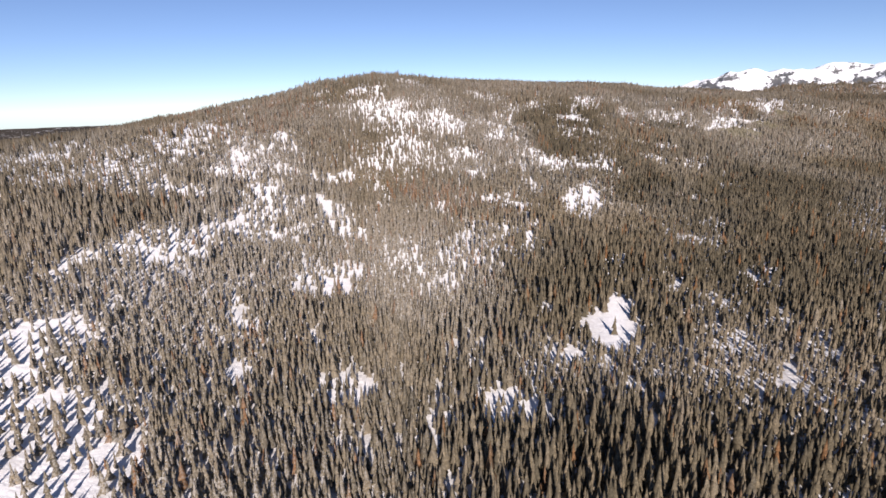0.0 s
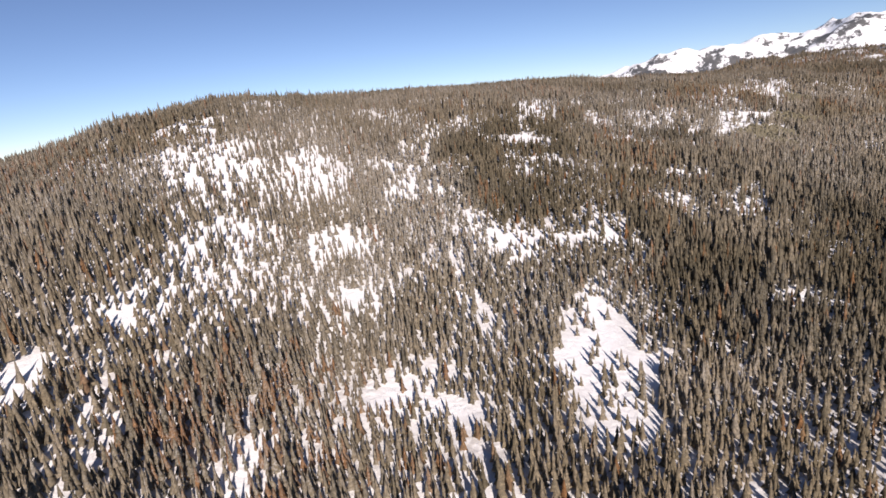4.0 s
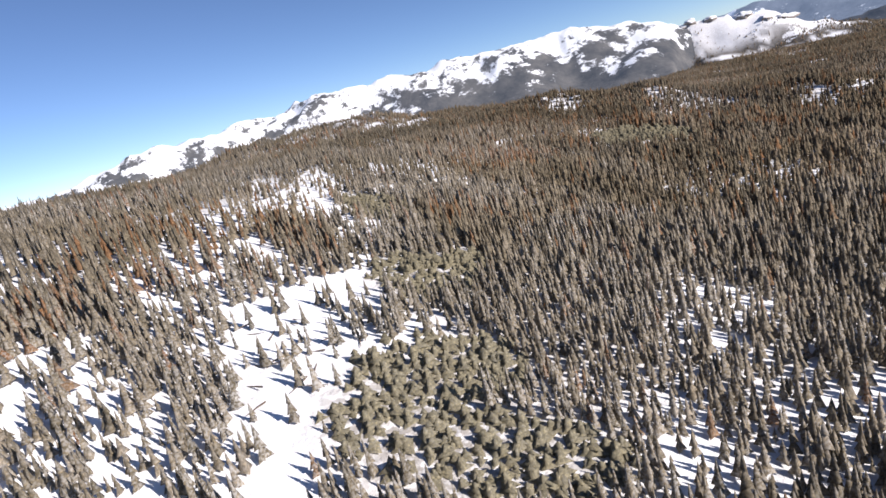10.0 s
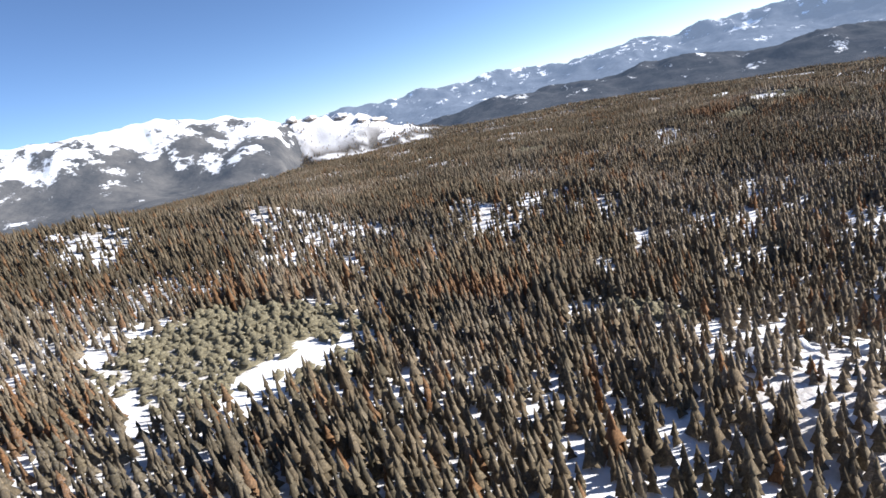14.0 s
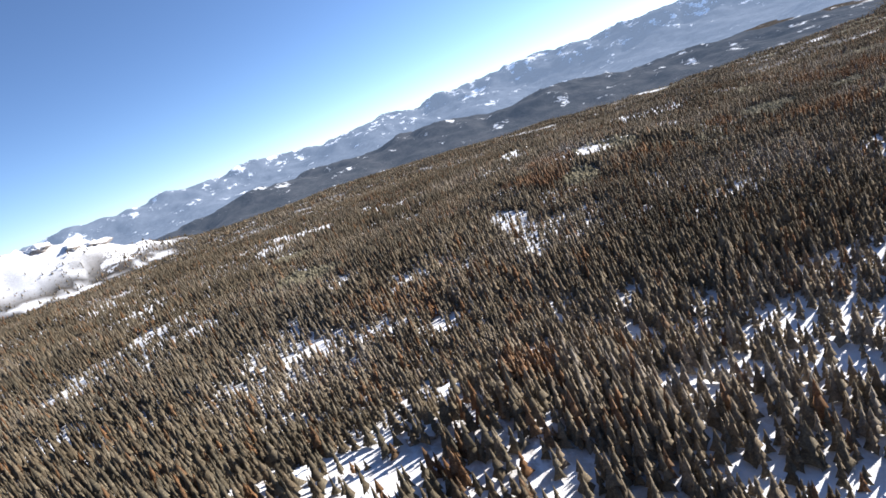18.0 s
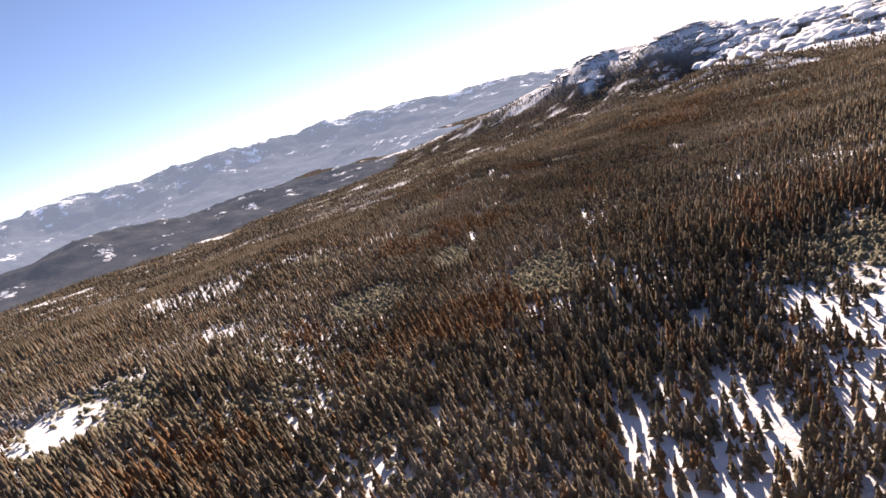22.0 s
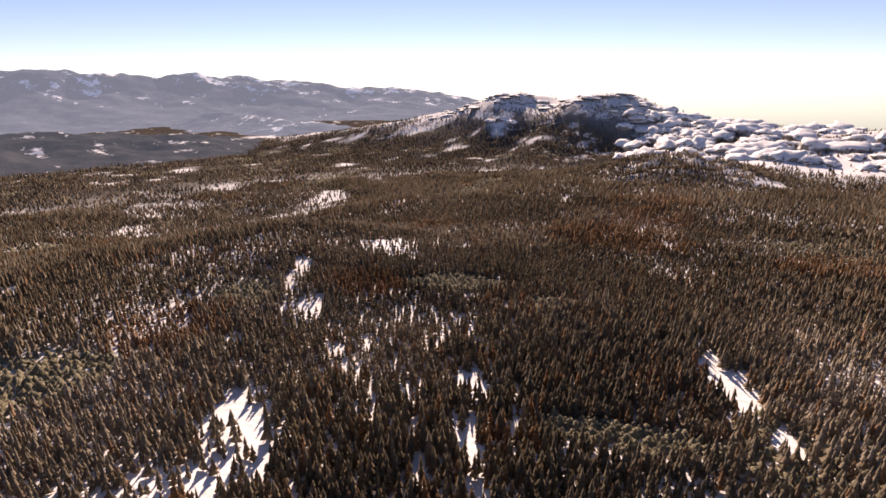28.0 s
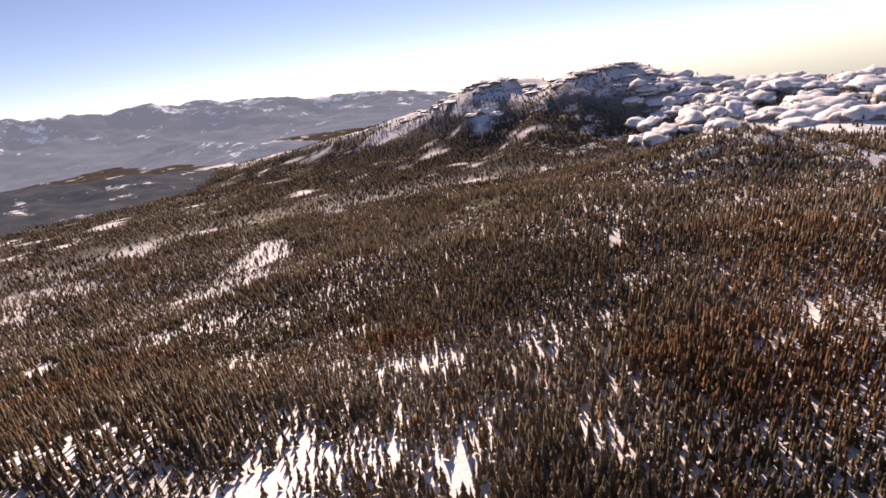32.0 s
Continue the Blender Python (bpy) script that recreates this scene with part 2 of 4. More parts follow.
glade(-77, 227, 39, 14, 125, 0.3); glade(-90, 228, 30, 10, 130, 0.3); glade(-58, 234, 35, 14, 116, 0.4); glade(-37, 255, 25, 9, 103, 0.5); glade(-24, 247, 24, 9, 97, 0.65)
glade(-35, 272, 25, 7, 100, 0.3); glade(-1, 304, 46, 19, 87, 0.3); glade(-20, 293, 28, 10, 94, 0.4); glade(-6, 278, 22, 5, 89, 0.2); glade(9, 213, 19, 5, 78, 0.3)
glade(42, 233, 26, 8, 63, 0.25); glade(49, 224, 19, 7, 58, 0.5); glade(38, 216, 15, 8, 61, 0.6); glade(23, 217, 14, 6, 70, 0.6); glade(-4, 212, 9, 3, 87, 0.4)
glade(67, 309, 38, 16, 67, 0.4); glade(71, 340, 30, 11, 69, 0.4); glade(133, 364, 38, 17, 59, 0.5); glade(46, 317, 26, 8, 74, 0.3); glade(10, 253, 17, 5, 81, 0.6)
glade(39, 204, 30, 14, 56, 0.75); glade(15, 173, 8, 7, 60, 0.75); glade(-23, 226, 16, 4, 98, 0.5); glade(-13, 196, 15, 6, 94, 0.6); glade(-18, 182, 12, 6, 100, 0.6)
glade(68, 312, 36, 13, 62, 0.15); glade(60, 301, 22, 7, 63, 0.2); glade(81, 321, 23, 9, 57, 0.4); glade(44, 324, 21, 3, 81, 0.1); glade(48, 320, 24, 5, 77, 0.15)
glade(69, 339, 34, 13, 68, 0.35); glade(95, 361, 35, 14, 61, 0.4); glade(81, 358, 28, 9, 67, 0.3); glade(35, 304, 31, 15, 86, 0.4); glade(42, 299, 15, 4, 78, 0.3)
glade(53, 306, 17, 3, 71, 0.3); glade(47, 294, 12, 3, 72, 0.1); glade(132, 368, 36, 15, 51, 0.4); glade(108, 378, 25, 8, 60, 0.4); glade(100, 287, 19, 13, 33, 0.5)
glade(94, 273, 16, 17, 27, 0.5); glade(93, 269, 13, 11, 24, 0.5); glade(78, 279, 9, 4, 39, 0.5); glade(25, 279, 13, 3, 99, 0.3); glade(31, 277, 12, 3, 89, 0.5)
glade(27, 275, 8, 3, 96, 0.2); glade(17, 287, 16, 3, 107, 0.3); glade(21, 290, 15, 3, 101, 0.2); glade(17, 298, 21, 4, 103, 0.2); glade(22, 297, 17, 3, 98, 0.3)
glade(34, 275, 5, 3, 84, 0.2); glade(56, 274, 6, 3, 52, 0.2); glade(58, 252, 4, 3, 21, 0.2); glade(45, 354, 35, 14, 83, 0.4); glade(15, 325, 23, 5, 101, 0.2)
glade(232, 492, 51, 23, 51, 0.3); glade(269, 424, 44, 18, 37, 0.3); glade(285, 378, 46, 21, 28, 0.4); glade(1158, 1004, 105, 55, 34, 0.3); glade(201, 521, 25, 7, 59, 0.2)
glade(215, 514, 26, 7, 56, 0.2); glade(98, 350, 29, 7, 79, 0.1); glade(100, 342, 18, 4, 74, 0.25); glade(99, 361, 22, 5, 79, 0.2); glade(141, 376, 32, 13, 57, 0.4)
glade(215, 471, 50, 23, 54, 0.35); glade(109, 376, 30, 11, 75, 0.4); glade(197, 517, 27, 8, 64, 0.2); glade(213, 514, 25, 7, 60, 0.2); glade(100, 325, 8, 5, 67, 0.3)
glade(90, 339, 14, 3, 84, 0.2); glade(129, 331, 12, 5, 43, 0.6); glade(144, 337, 9, 3, 39, 0.4); glade(269, 426, 34, 12, 36, 0.2); glade(1042, 876, 89, 45, 31, 0.3)
glade(722, 610, 63, 29, 27, 0.2); glade(287, 377, 45, 20, 23, 0.45); glade(307, 329, 37, 16, 10, 0.5); glade(310, 299, 29, 11, 2, 0.5); glade(215, 283, 34, 15, -4, 0.45)
glade(193, 308, 28, 17, 9, 0.6); glade(176, 302, 18, 13, 7, 0.6); glade(211, 436, 28, 10, 49, 0.4); glade(220, 349, 14, 9, 33, 0); glade(212, 353, 14, 7, 40, 0.05)
glade(223, 346, 11, 6, 28, 0.1); glade(233, 312, 9, 8, -3, 0); glade(259, 306, 15, 6, -6, 0); glade(279, 295, 12, 5, -10, 0.05); glade(278, 273, 13, 6, -21, 0.1)
glade(223, 294, 11, 9, -20, 0.15); glade(226, 285, 15, 16, -27, 0.35); glade(209, 288, 13, 9, -33, 0.4); glade(203, 294, 7, 8, -31, 0.3); glade(211, 333, 7, 7, 22, 0.45)
glade(208, 330, 6, 8, 20, 0.5); glade(243, 357, 12, 9, 29, 0.2); glade(245, 366, 12, 6, 33, 0.3); glade(259, 355, 18, 5, 23, 0.4); glade(282, 378, 39, 18, 29, 0.5)
glade(290, 389, 34, 12, 31, 0.25); glade(402, 461, 51, 20, 32, 0.02); glade(451, 541, 54, 22, 38, 0.1); glade(279, 430, 31, 10, 46, 0.2); glade(267, 422, 28, 9, 47, 0.3)
glade(294, 330, 27, 15, 7, 0.25); glade(313, 337, 23, 17, 8, 0.45); glade(320, 329, 21, 8, 5, 0.4); glade(308, 319, 18, 7, 1, 0.3); glade(318, 301, 24, 14, -5, 0.5)
glade(305, 282, 16, 8, -14, 0.3); glade(269, 257, 13, 14, -30, 0.3); glade(310, 261, 14, 6, -21, 0.3); glade(518, 336, 43, 18, 3, 0.3); glade(576, 425, 42, 17, 15, 0.3)
glade(508, 385, 41, 21, 12, 0.3); glade(382, 266, 22, 9, -13, 0.2); glade(200, 362, 14, 5, 55, 0.2); glade(196, 358, 9, 4, 56, 0.1); glade(211, 326, 5, 4, 14, 0.7)
glade(285, 295, 9, 6, -25, 0); glade(283, 298, 6, 4, -23, 0.05); glade(287, 271, 20, 7, -42, 0.2); glade(288, 280, 17, 9, -36, 0.5); glade(314, 298, 16, 12, -14, 0.35)
glade(331, 303, 20, 8, -9, 0.45); glade(297, 332, 16, 14, 13, 0.35); glade(318, 335, 21, 17, 12, 0.45); glade(307, 320, 13, 7, 2, 0.4); glade(300, 319, 9, 6, 1, 0.3)
glade(300, 297, 10, 6, -18, 0.5); glade(305, 308, 11, 6, -8, 0.6); glade(290, 324, 7, 17, 6, 0.6); glade(294, 361, 20, 6, 36, 0.1); glade(299, 380, 29, 11, 44, 0.4)
glade(287, 376, 17, 7, 48, 0.3); glade(328, 274, 10, 3, -25, 0.1); glade(407, 261, 20, 11, -18, 0.2); glade(313, 278, 11, 8, -27, 0.4); glade(307, 277, 10, 6, -30, 0.4)
glade(317, 256, 10, 11, -37, 0.5); glade(323, 242, 20, 16, -41, 0.5); glade(559, 338, 48, 23, 4, 0.3); glade(684, 437, 40, 14, 15, 0.1); glade(1229, 978, 99, 48, 34, 0.05)
glade(580, 187, 34, 15, -21, 0.2); glade(330, 275, 12, 3, -29, 0.02); glade(343, 266, 8, 3, -31, 0); glade(340, 270, 8, 3, -29, 0.05); glade(320, 259, 14, 11, -51, 0.45)
glade(314, 253, 19, 10, -60, 0.5); glade(311, 264, 7, 12, -56, 0.4); glade(322, 231, 16, 13, -63, 0.55); glade(352, 281, 9, 7, -16, 0.55); glade(349, 276, 8, 5, -21, 0.5)
glade(411, 260, 21, 12, -18, 0.2); glade(462, 201, 21, 23, -29, 0.1); glade(534, 218, 29, 13, -18, 0.2); glade(665, 299, 53, 23, 0, 0.2); glade(618, 277, 32, 20, -4, 0.3)
glade(564, 338, 43, 17, 8, 0.2); glade(522, 102, 25, 38, -40, 0.25); glade(559, 121, 28, 13, -33, 0.2); glade(354, 190, 19, 11, -59, 0.5); glade(350, 179, 18, 6, -62, 0.38)
glade(338, 176, 22, 8, -68, 0.4); glade(896, 277, 65, 31, -2, 0.3); glade(601, 178, 37, 14, -21, 0.05); glade(414, 244, 19, 9, -23, 0.5); glade(368, 224, 9, 7, -43, 0.5)
glade(368, 215, 9, 9, -49, 0.5); glade(371, 223, 8, 4, -41, 0.4); glade(375, 216, 6, 3, -43, 0.3); glade(359, 189, 14, 6, -67, 0.25); glade(355, 179, 16, 10, -72, 0.41)
glade(359, 205, 7, 6, -61, 0.5); glade(375, 141, 12, 8, -69, 0.3); glade(380, 153, 12, 8, -64, 0.38); glade(335, 175, 28, 12, -86, 0.5); glade(331, 161, 19, 5, -88, 0.1)
glade(332, 197, 9, 3, -87, 0.3); glade(462, 197, 15, 17, -25, 0.1); glade(467, 182, 12, 10, -29, 0.25); glade(467, 209, 16, 11, -20, 0.1); glade(543, 215, 31, 27, -12, 0.35)
glade(429, 142, 13, 11, -50, 0.35); glade(531, 133, 46, 25, -32, 0.45); glade(539, 118, 23, 18, -34, 0.3); glade(554, 79, 24, 30, -39, 0.2); glade(618, 160, 36, 16, -19, 0.1)
glade(435, 57, 20, 9, -62, 0.3); glade(617, -280, 46, 31, -62, 0.15); glade(442, 31, 25, 11, -64, 0.3); glade(382, 91, 26, 11, -72, 0.6); glade(423, 238, 18, 6, -13, 0.5)
glade(408, 240, 14, 5, -14, 0.5); glade(375, 157, 11, 20, -70, 0.34); glade(384, 154, 9, 5, -62, 0.19); glade(372, 143, 16, 5, -76, 0.15); glade(356, 160, 9, 3, -88, 0.01)
glade(343, 158, 13, 8, -102, 0.26); glade(336, 163, 17, 8, -111, 0.09); glade(361, 165, 8, 6, -82, 0.22); glade(366, 164, 6, 8, -76, 0.38); glade(359, 142, 9, 6, -86, 0.38)
glade(335, 128, 11, 6, -103, 0.4); glade(388, 98, 21, 8, -74, 0.4); glade(379, 158, 10, 6, -65, 0.38); glade(349, 150, 10, 7, -95, 0.41); glade(470, 156, 15, 12, -25, 0.1)
glade(434, 134, 14, 7, -44, 0.25); glade(428, 145, 14, 16, -41, 0.6); glade(376, 135, 8, 5, -74, 0.22); glade(373, 144, 15, 10, -75, 0.45); glade(380, 149, 7, 7, -67, 0.38)
glade(356, 162, 7, 4, -88, 0.08); glade(349, 161, 6, 3, -97, 0.38); glade(333, 152, 13, 5, -110, 0.3); glade(363, 141, 7, 8, -83, 0.45); glade(331, 87, 20, 33, -101, 0.55)
glade(349, 83, 16, 11, -93, 0.5); glade(388, 80, 36, 17, -76, 0.6); glade(444, 50, 18, 6, -61, 0.2); glade(445, 27, 24, 10, -64, 0.2); glade(423, 100, 15, 3, -58, 0.1)
glade(608, -262, 45, 33, -62, 0.15); glade(473, -87, 22, 13, -68, 0.45); glade(560, 65, 27, 24, -35, 0.15); glade(520, 120, 22, 20, -29, 0.15); glade(542, 124, 34, 13, -25, 0.3)
glade(888, -414, 56, 33, -50, 0.1); glade(547, -6, 21, 9, -48, 0.1); glade(752, -308, 48, 27, -53, 0.2); glade(384, 60, 15, 12, -85, 0.4); glade(389, 79, 18, 13, -79, 0.55)
glade(355, 76, 17, 17, -107, 0.6); glade(360, 74, 10, 5, -103, 0.4); glade(376, 3, 15, 5, -90, 0); glade(382, -17, 14, 3, -88, 0); glade(444, 28, 17, 7, -60, 0.1)
glade(442, 48, 12, 8, -56, 0.2); glade(435, 70, 14, 3, -52, 0); glade(423, 98, 12, 3, -45, 0.05); glade(424, 72, 12, 3, -57, 0.1); glade(472, -75, 18, 20, -67, 0.2)
glade(601, -221, 39, 40, -58, 0.35); glade(464, -20, 15, 6, -62, 0.2); glade(414, 23, 18, 5, -73, 0.4); glade(405, 94, 10, 4, -61, 0.5); glade(420, 109, 6, 3, -40, 0.1)
glade(496, 84, 12, 9, -27, 0.25); glade(586, 43, 22, 27, -26, 0.2); glade(518, 59, 11, 10, -31, 0.3); glade(678, -157, 28, 18, -45, 0.15); glade(888, -411, 49, 31, -47, 0.15)
glade(735, -302, 40, 29, -51, 0.2); glade(367, 94, 10, 4, -101, 0.6); glade(389, 96, 9, 3, -76, 0.3); glade(379, -9, 16, 7, -98, 0); glade(383, -22, 13, 4, -96, 0)
glade(446, 22, 9, 5, -53, 0.3); glade(448, 26, 13, 3, -51, 0); glade(441, 31, 6, 5, -52, 0.05); glade(445, 41, 9, 8, -44, 0.4); glade(408, 31, 5, 5, -77, 0.35)
glade(398, 31, 5, 7, -86, 0.4); glade(390, 26, 5, 4, -94, 0.35); glade(383, 34, 4, 6, -100, 0.5); glade(418, 16, 12, 3, -72, 0.2); glade(412, 28, 9, 3, -74, 0.2)
glade(413, 39, 6, 3, -70, 0.2); glade(421, 46, 10, 3, -59, 0.5); glade(420, 26, 8, 3, -69, 0.1); glade(463, -16, 16, 8, -57, 0.25); glade(475, -28, 15, 3, -56, 0.1)
glade(480, -40, 12, 4, -57, 0.1); glade(576, -164, 30, 49, -54, 0.35); glade(469, -90, 22, 23, -67, 0.62); glade(450, -89, 15, 8, -73, 0.2); glade(434, -42, 8, 9, -73, 0.5)
glade(441, -8, 7, 11, -64, 0.4); glade(382, 40, 4, 7, -103, 0.55); glade(361, 19, 13, 4, -114, 0.4); glade(884, -412, 50, 29, -46, 0.15); glade(740, -308, 39, 27, -49, 0.2)
glade(717, -206, 40, 23, -43, 0.3); glade(682, -161, 26, 16, -41, 0.15); glade(442, 56, 5, 11, -37, 0.7); glade(388, 42, 7, 3, -96, 0.3); glade(489, -465, 26, 5, -80, 0)
glade(572, -637, 74, 34, -76, 0.1); glade(374, 29, 5, 3, -107, 0.1); glade(456, 64, 8, 8, -24, 0.6); glade(448, -1, 7, 3, -51, 0.15); glade(443, -6, 6, 6, -57, 0.35)
glade(431, -16, 6, 5, -70, 0.3); glade(445, -18, 11, 18, -61, 0.6); glade(433, -11, 8, 16, -67, 0.55); glade(441, 6, 7, 6, -53, 0.35); glade(433, 2, 7, 7, -62, 0.5)
glade(467, 3, 9, 3, -38, 0.05); glade(458, 12, 7, 5, -37, 0.35); glade(419, 3, 5, 4, -76, 0.1); glade(416, 1, 5, 3, -80, 0.2); glade(430, -27, 10, 8, -74, 0.45)
glade(535, -107, 23, 34, -51, 0.35); glade(524, -39, 23, 19, -37, 0.45); glade(733, -214, 40, 26, -39, 0.35); glade(686, -167, 23, 15, -38, 0.2); glade(539, -224, 31, 19, -64, 0.5)
glade(427, -22, 24, 27, -75, 0.65); glade(434, -41, 7, 9, -73, 0.1); glade(451, -90, 13, 10, -72, 0.15); glade(465, -70, 10, 16, -64, 0.15); glade(481, -43, 10, 4, -52, 0.1)
glade(463, -13, 15, 9, -49, 0.35); glade(443, -48, 10, 7, -70, 0.4); glade(384, -31, 8, 3, -105, 0); glade(380, -16, 12, 8, -112, 0.02); glade(613, -148, 31, 14, -32, 0)
glade(687, -169, 25, 18, -27, 0.3); glade(724, -206, 34, 35, -30, 0.4); glade(744, -317, 51, 30, -42, 0.35); glade(887, -416, 52, 24, -40, 0.2); glade(474, -124, 9, 13, -63, 0.3)
glade(464, -127, 13, 11, -69, 0.35); glade(508, -170, 12, 9, -60, 0.15); glade(496, -150, 9, 16, -60, 0.25); glade(466, -105, 10, 11, -62, 0.6); glade(479, -99, 9, 12, -52, 0.6)
glade(511, -87, 22, 29, -32, 0.45); glade(454, -99, 11, 10, -68, 0.55); glade(450, -111, 10, 8, -74, 0.6); glade(460, -91, 9, 5, -61, 0.6); glade(447, -134, 15, 11, -80, 0.5)
glade(541, -225, 33, 23, -60, 0.6); glade(432, -201, 20, 4, -89, 0); glade(439, -241, 19, 4, -87, 0.05); glade(446, -269, 25, 10, -86, 0.5); glade(427, -167, 13, 7, -91, 0.25)
glade(435, -106, 11, 3, -85, 0.1); glade(431, -100, 9, 3, -88, 0.2); glade(386, -127, 11, 8, -115, 0.15); glade(395, -149, 15, 3, -106, 0.1); glade(405, -134, 9, 7, -103, 0.5)
glade(433, -145, 13, 6, -88, 0.4); glade(616, -218, 19, 17, -44, 0.2); glade(573, -637, 76, 38, -77, 0.1); glade(487, -448, 24, 4, -82, 0); glade(510, -689, 53, 27, -83, 0.2)
glade(316, -332, 40, 16, -111, 0.05); glade(468, -82, 4, 5, -51, 0.4); glade(483, -77, 5, 4, -38, 0.2); glade(534, -351, 21, 14, -72, 0.25)
# thickets of bare grey-brown brush
thicket(89, 318, 13, 13, 65); thicket(95, 317, 11, 5, 58); thicket(70, 288, 9, 13, 50); thicket(68, 296, 9, 11, 55); thicket(74, 301, 10, 15, 56)
thicket(220, 362, 33, 31, 28); thicket(105, 350, 16, 10, 72); thicket(221, 363, 15, 25, 41); thicket(213, 347, 6, 16, 34); thicket(232, 305, 8, 19, -9)
thicket(440, 325, 19, 19, 2); thicket(431, 223, 22, 11, -26); thicket(459, 196, 28, 24, -31); thicket(428, 224, 15, 11, -28); thicket(443, 320, 28, 24, 8)
thicket(503, 324, 35, 18, 7); thicket(454, 197, 22, 22, -27); thicket(429, 145, 17, 14, -49); thicket(422, 116, 20, 9, -57); thicket(386, 139, 23, 14, -65)
thicket(431, 143, 16, 19, -42); thicket(449, 88, 14, 11, -52); thicket(423, 115, 11, 10, -54); thicket(389, 129, 9, 10, -67); thicket(426, 58, 8, 7, -60)
thicket(369, 27, 11, 44, -93); thicket(486, 29, 18, 24, -34); thicket(440, -50, 14, 16, -72); thicket(397, 9, 7, 24, -87); thicket(380, 26, 8, 24, -102)
thicket(438, -50, 10, 26, -73); thicket(482, -20, 15, 14, -43); thicket(415, -41, 10, 10, -85)
# stands of darker, less frosted trees
dark_stand(49, 164, 109, 61, 73); dark_stand(27, 64, 29, 24, 67); dark_stand(20, 186, 35, 18, 62); dark_stand(-13, 249, 65, 36, 92); dark_stand(178, 329, 100, 70, 31)
dark_stand(41, 288, 16, 20, 77); dark_stand(214, 323, 13, 24, 9); dark_stand(226, 339, 20, 17, 19); dark_stand(412, 241, 40, 71, -25); dark_stand(416, 177, 61, 54, -44)
dark_stand(376, 116, 20, 31, -77); dark_stand(417, 134, 26, 27, -51); dark_stand(401, -116, 43, 53, -92); dark_stand(455, -40, 17, 17, -62)
# stands of dead, rust-coloured trees
blight(21, 272, 31, 15, 83); blight(23, 259, 16, 8, 78); blight(18, 289, 20, 9, 87); blight(-49, 69, 9, 5, 125); blight(-47, 101, 8, 5, 115)
blight(-17, 224, 12, 5, 95); blight(26, 201, 10, 3, 63); blight(9, 194, 9, 4, 73); blight(-38, 201, 10, 7, 113); blight(50, 277, 5, 3, 61)
blight(41, 320, 13, 5, 82); blight(129, 324, 7, 3, 37); blight(116, 323, 8, 3, 47); blight(116, 315, 4, 3, 39); blight(168, 367, 18, 10, 43)
blight(118, 334, 9, 3, 54); blight(241, 329, 11, 21, 10); blight(207, 324, 3, 3, 11); blight(329, 292, 11, 8, -15); blight(315, 308, 8, 5, -7)
blight(295, 366, 13, 5, 38); blight(313, 355, 15, 7, 25); blight(359, 266, 5, 4, -25); blight(367, 298, 7, 5, -1); blight(466, 217, 31, 24, -25)
blight(445, 233, 24, 25, -13); blight(422, 200, 17, 29, -33); blight(396, 161, 18, 38, -55); blight(436, 161, 15, 10, -31); blight(437, 92, 31, 45, -55)
blight(347, 128, 11, 11, -95); blight(445, 86, 13, 14, -41); blight(425, 110, 5, 6, -36); blight(483, 7, 21, 18, -52); blight(351, 26, 15, 19, -102)
blight(400, 39, 9, 16, -77); blight(481, 5, 21, 23, -45); blight(460, -35, 18, 18, -62); blight(391, -165, 49, 32, -91); blight(340, -113, 34, 31, -105)
blight(412, 17, 8, 13, -77); blight(483, -1, 17, 20, -34); blight(461, -36, 15, 17, -58); blight(401, -128, 37, 47, -92); blight(421, -6, 6, 7, -76)
blight(422, -126, 11, 17, -94); blight(390, -207, 31, 46, -103); blight(394, -122, 27, 13, -112); blight(564, -128, 27, 44, -35); blight(508, -277, 26, 16, -72)
blight(479, -138, 11, 19, -64)
# trees white with hoar frost
hoar(-30, 104, 53, 28, 106); hoar(-86, 135, 71, 40, 123); hoar(-68, 65, 24, 20, 137); hoar(-35, 224, 52, 27, 106); hoar(-39, 191, 31, 21, 117)
hoar(-21, 198, 22, 14, 100); hoar(19, 292, 23, 11, 102); hoar(33, 301, 27, 15, 87); hoar(96, 339, 32, 16, 78); hoar(124, 345, 31, 22, 55)
hoar(116, 356, 28, 15, 65); hoar(159, 331, 16, 18, 29); hoar(261, 374, 28, 14, 32); hoar(208, 363, 13, 14, 49); hoar(298, 377, 35, 18, 42)
hoar(276, 291, 9, 13, -33); hoar(321, 255, 18, 17, -53)


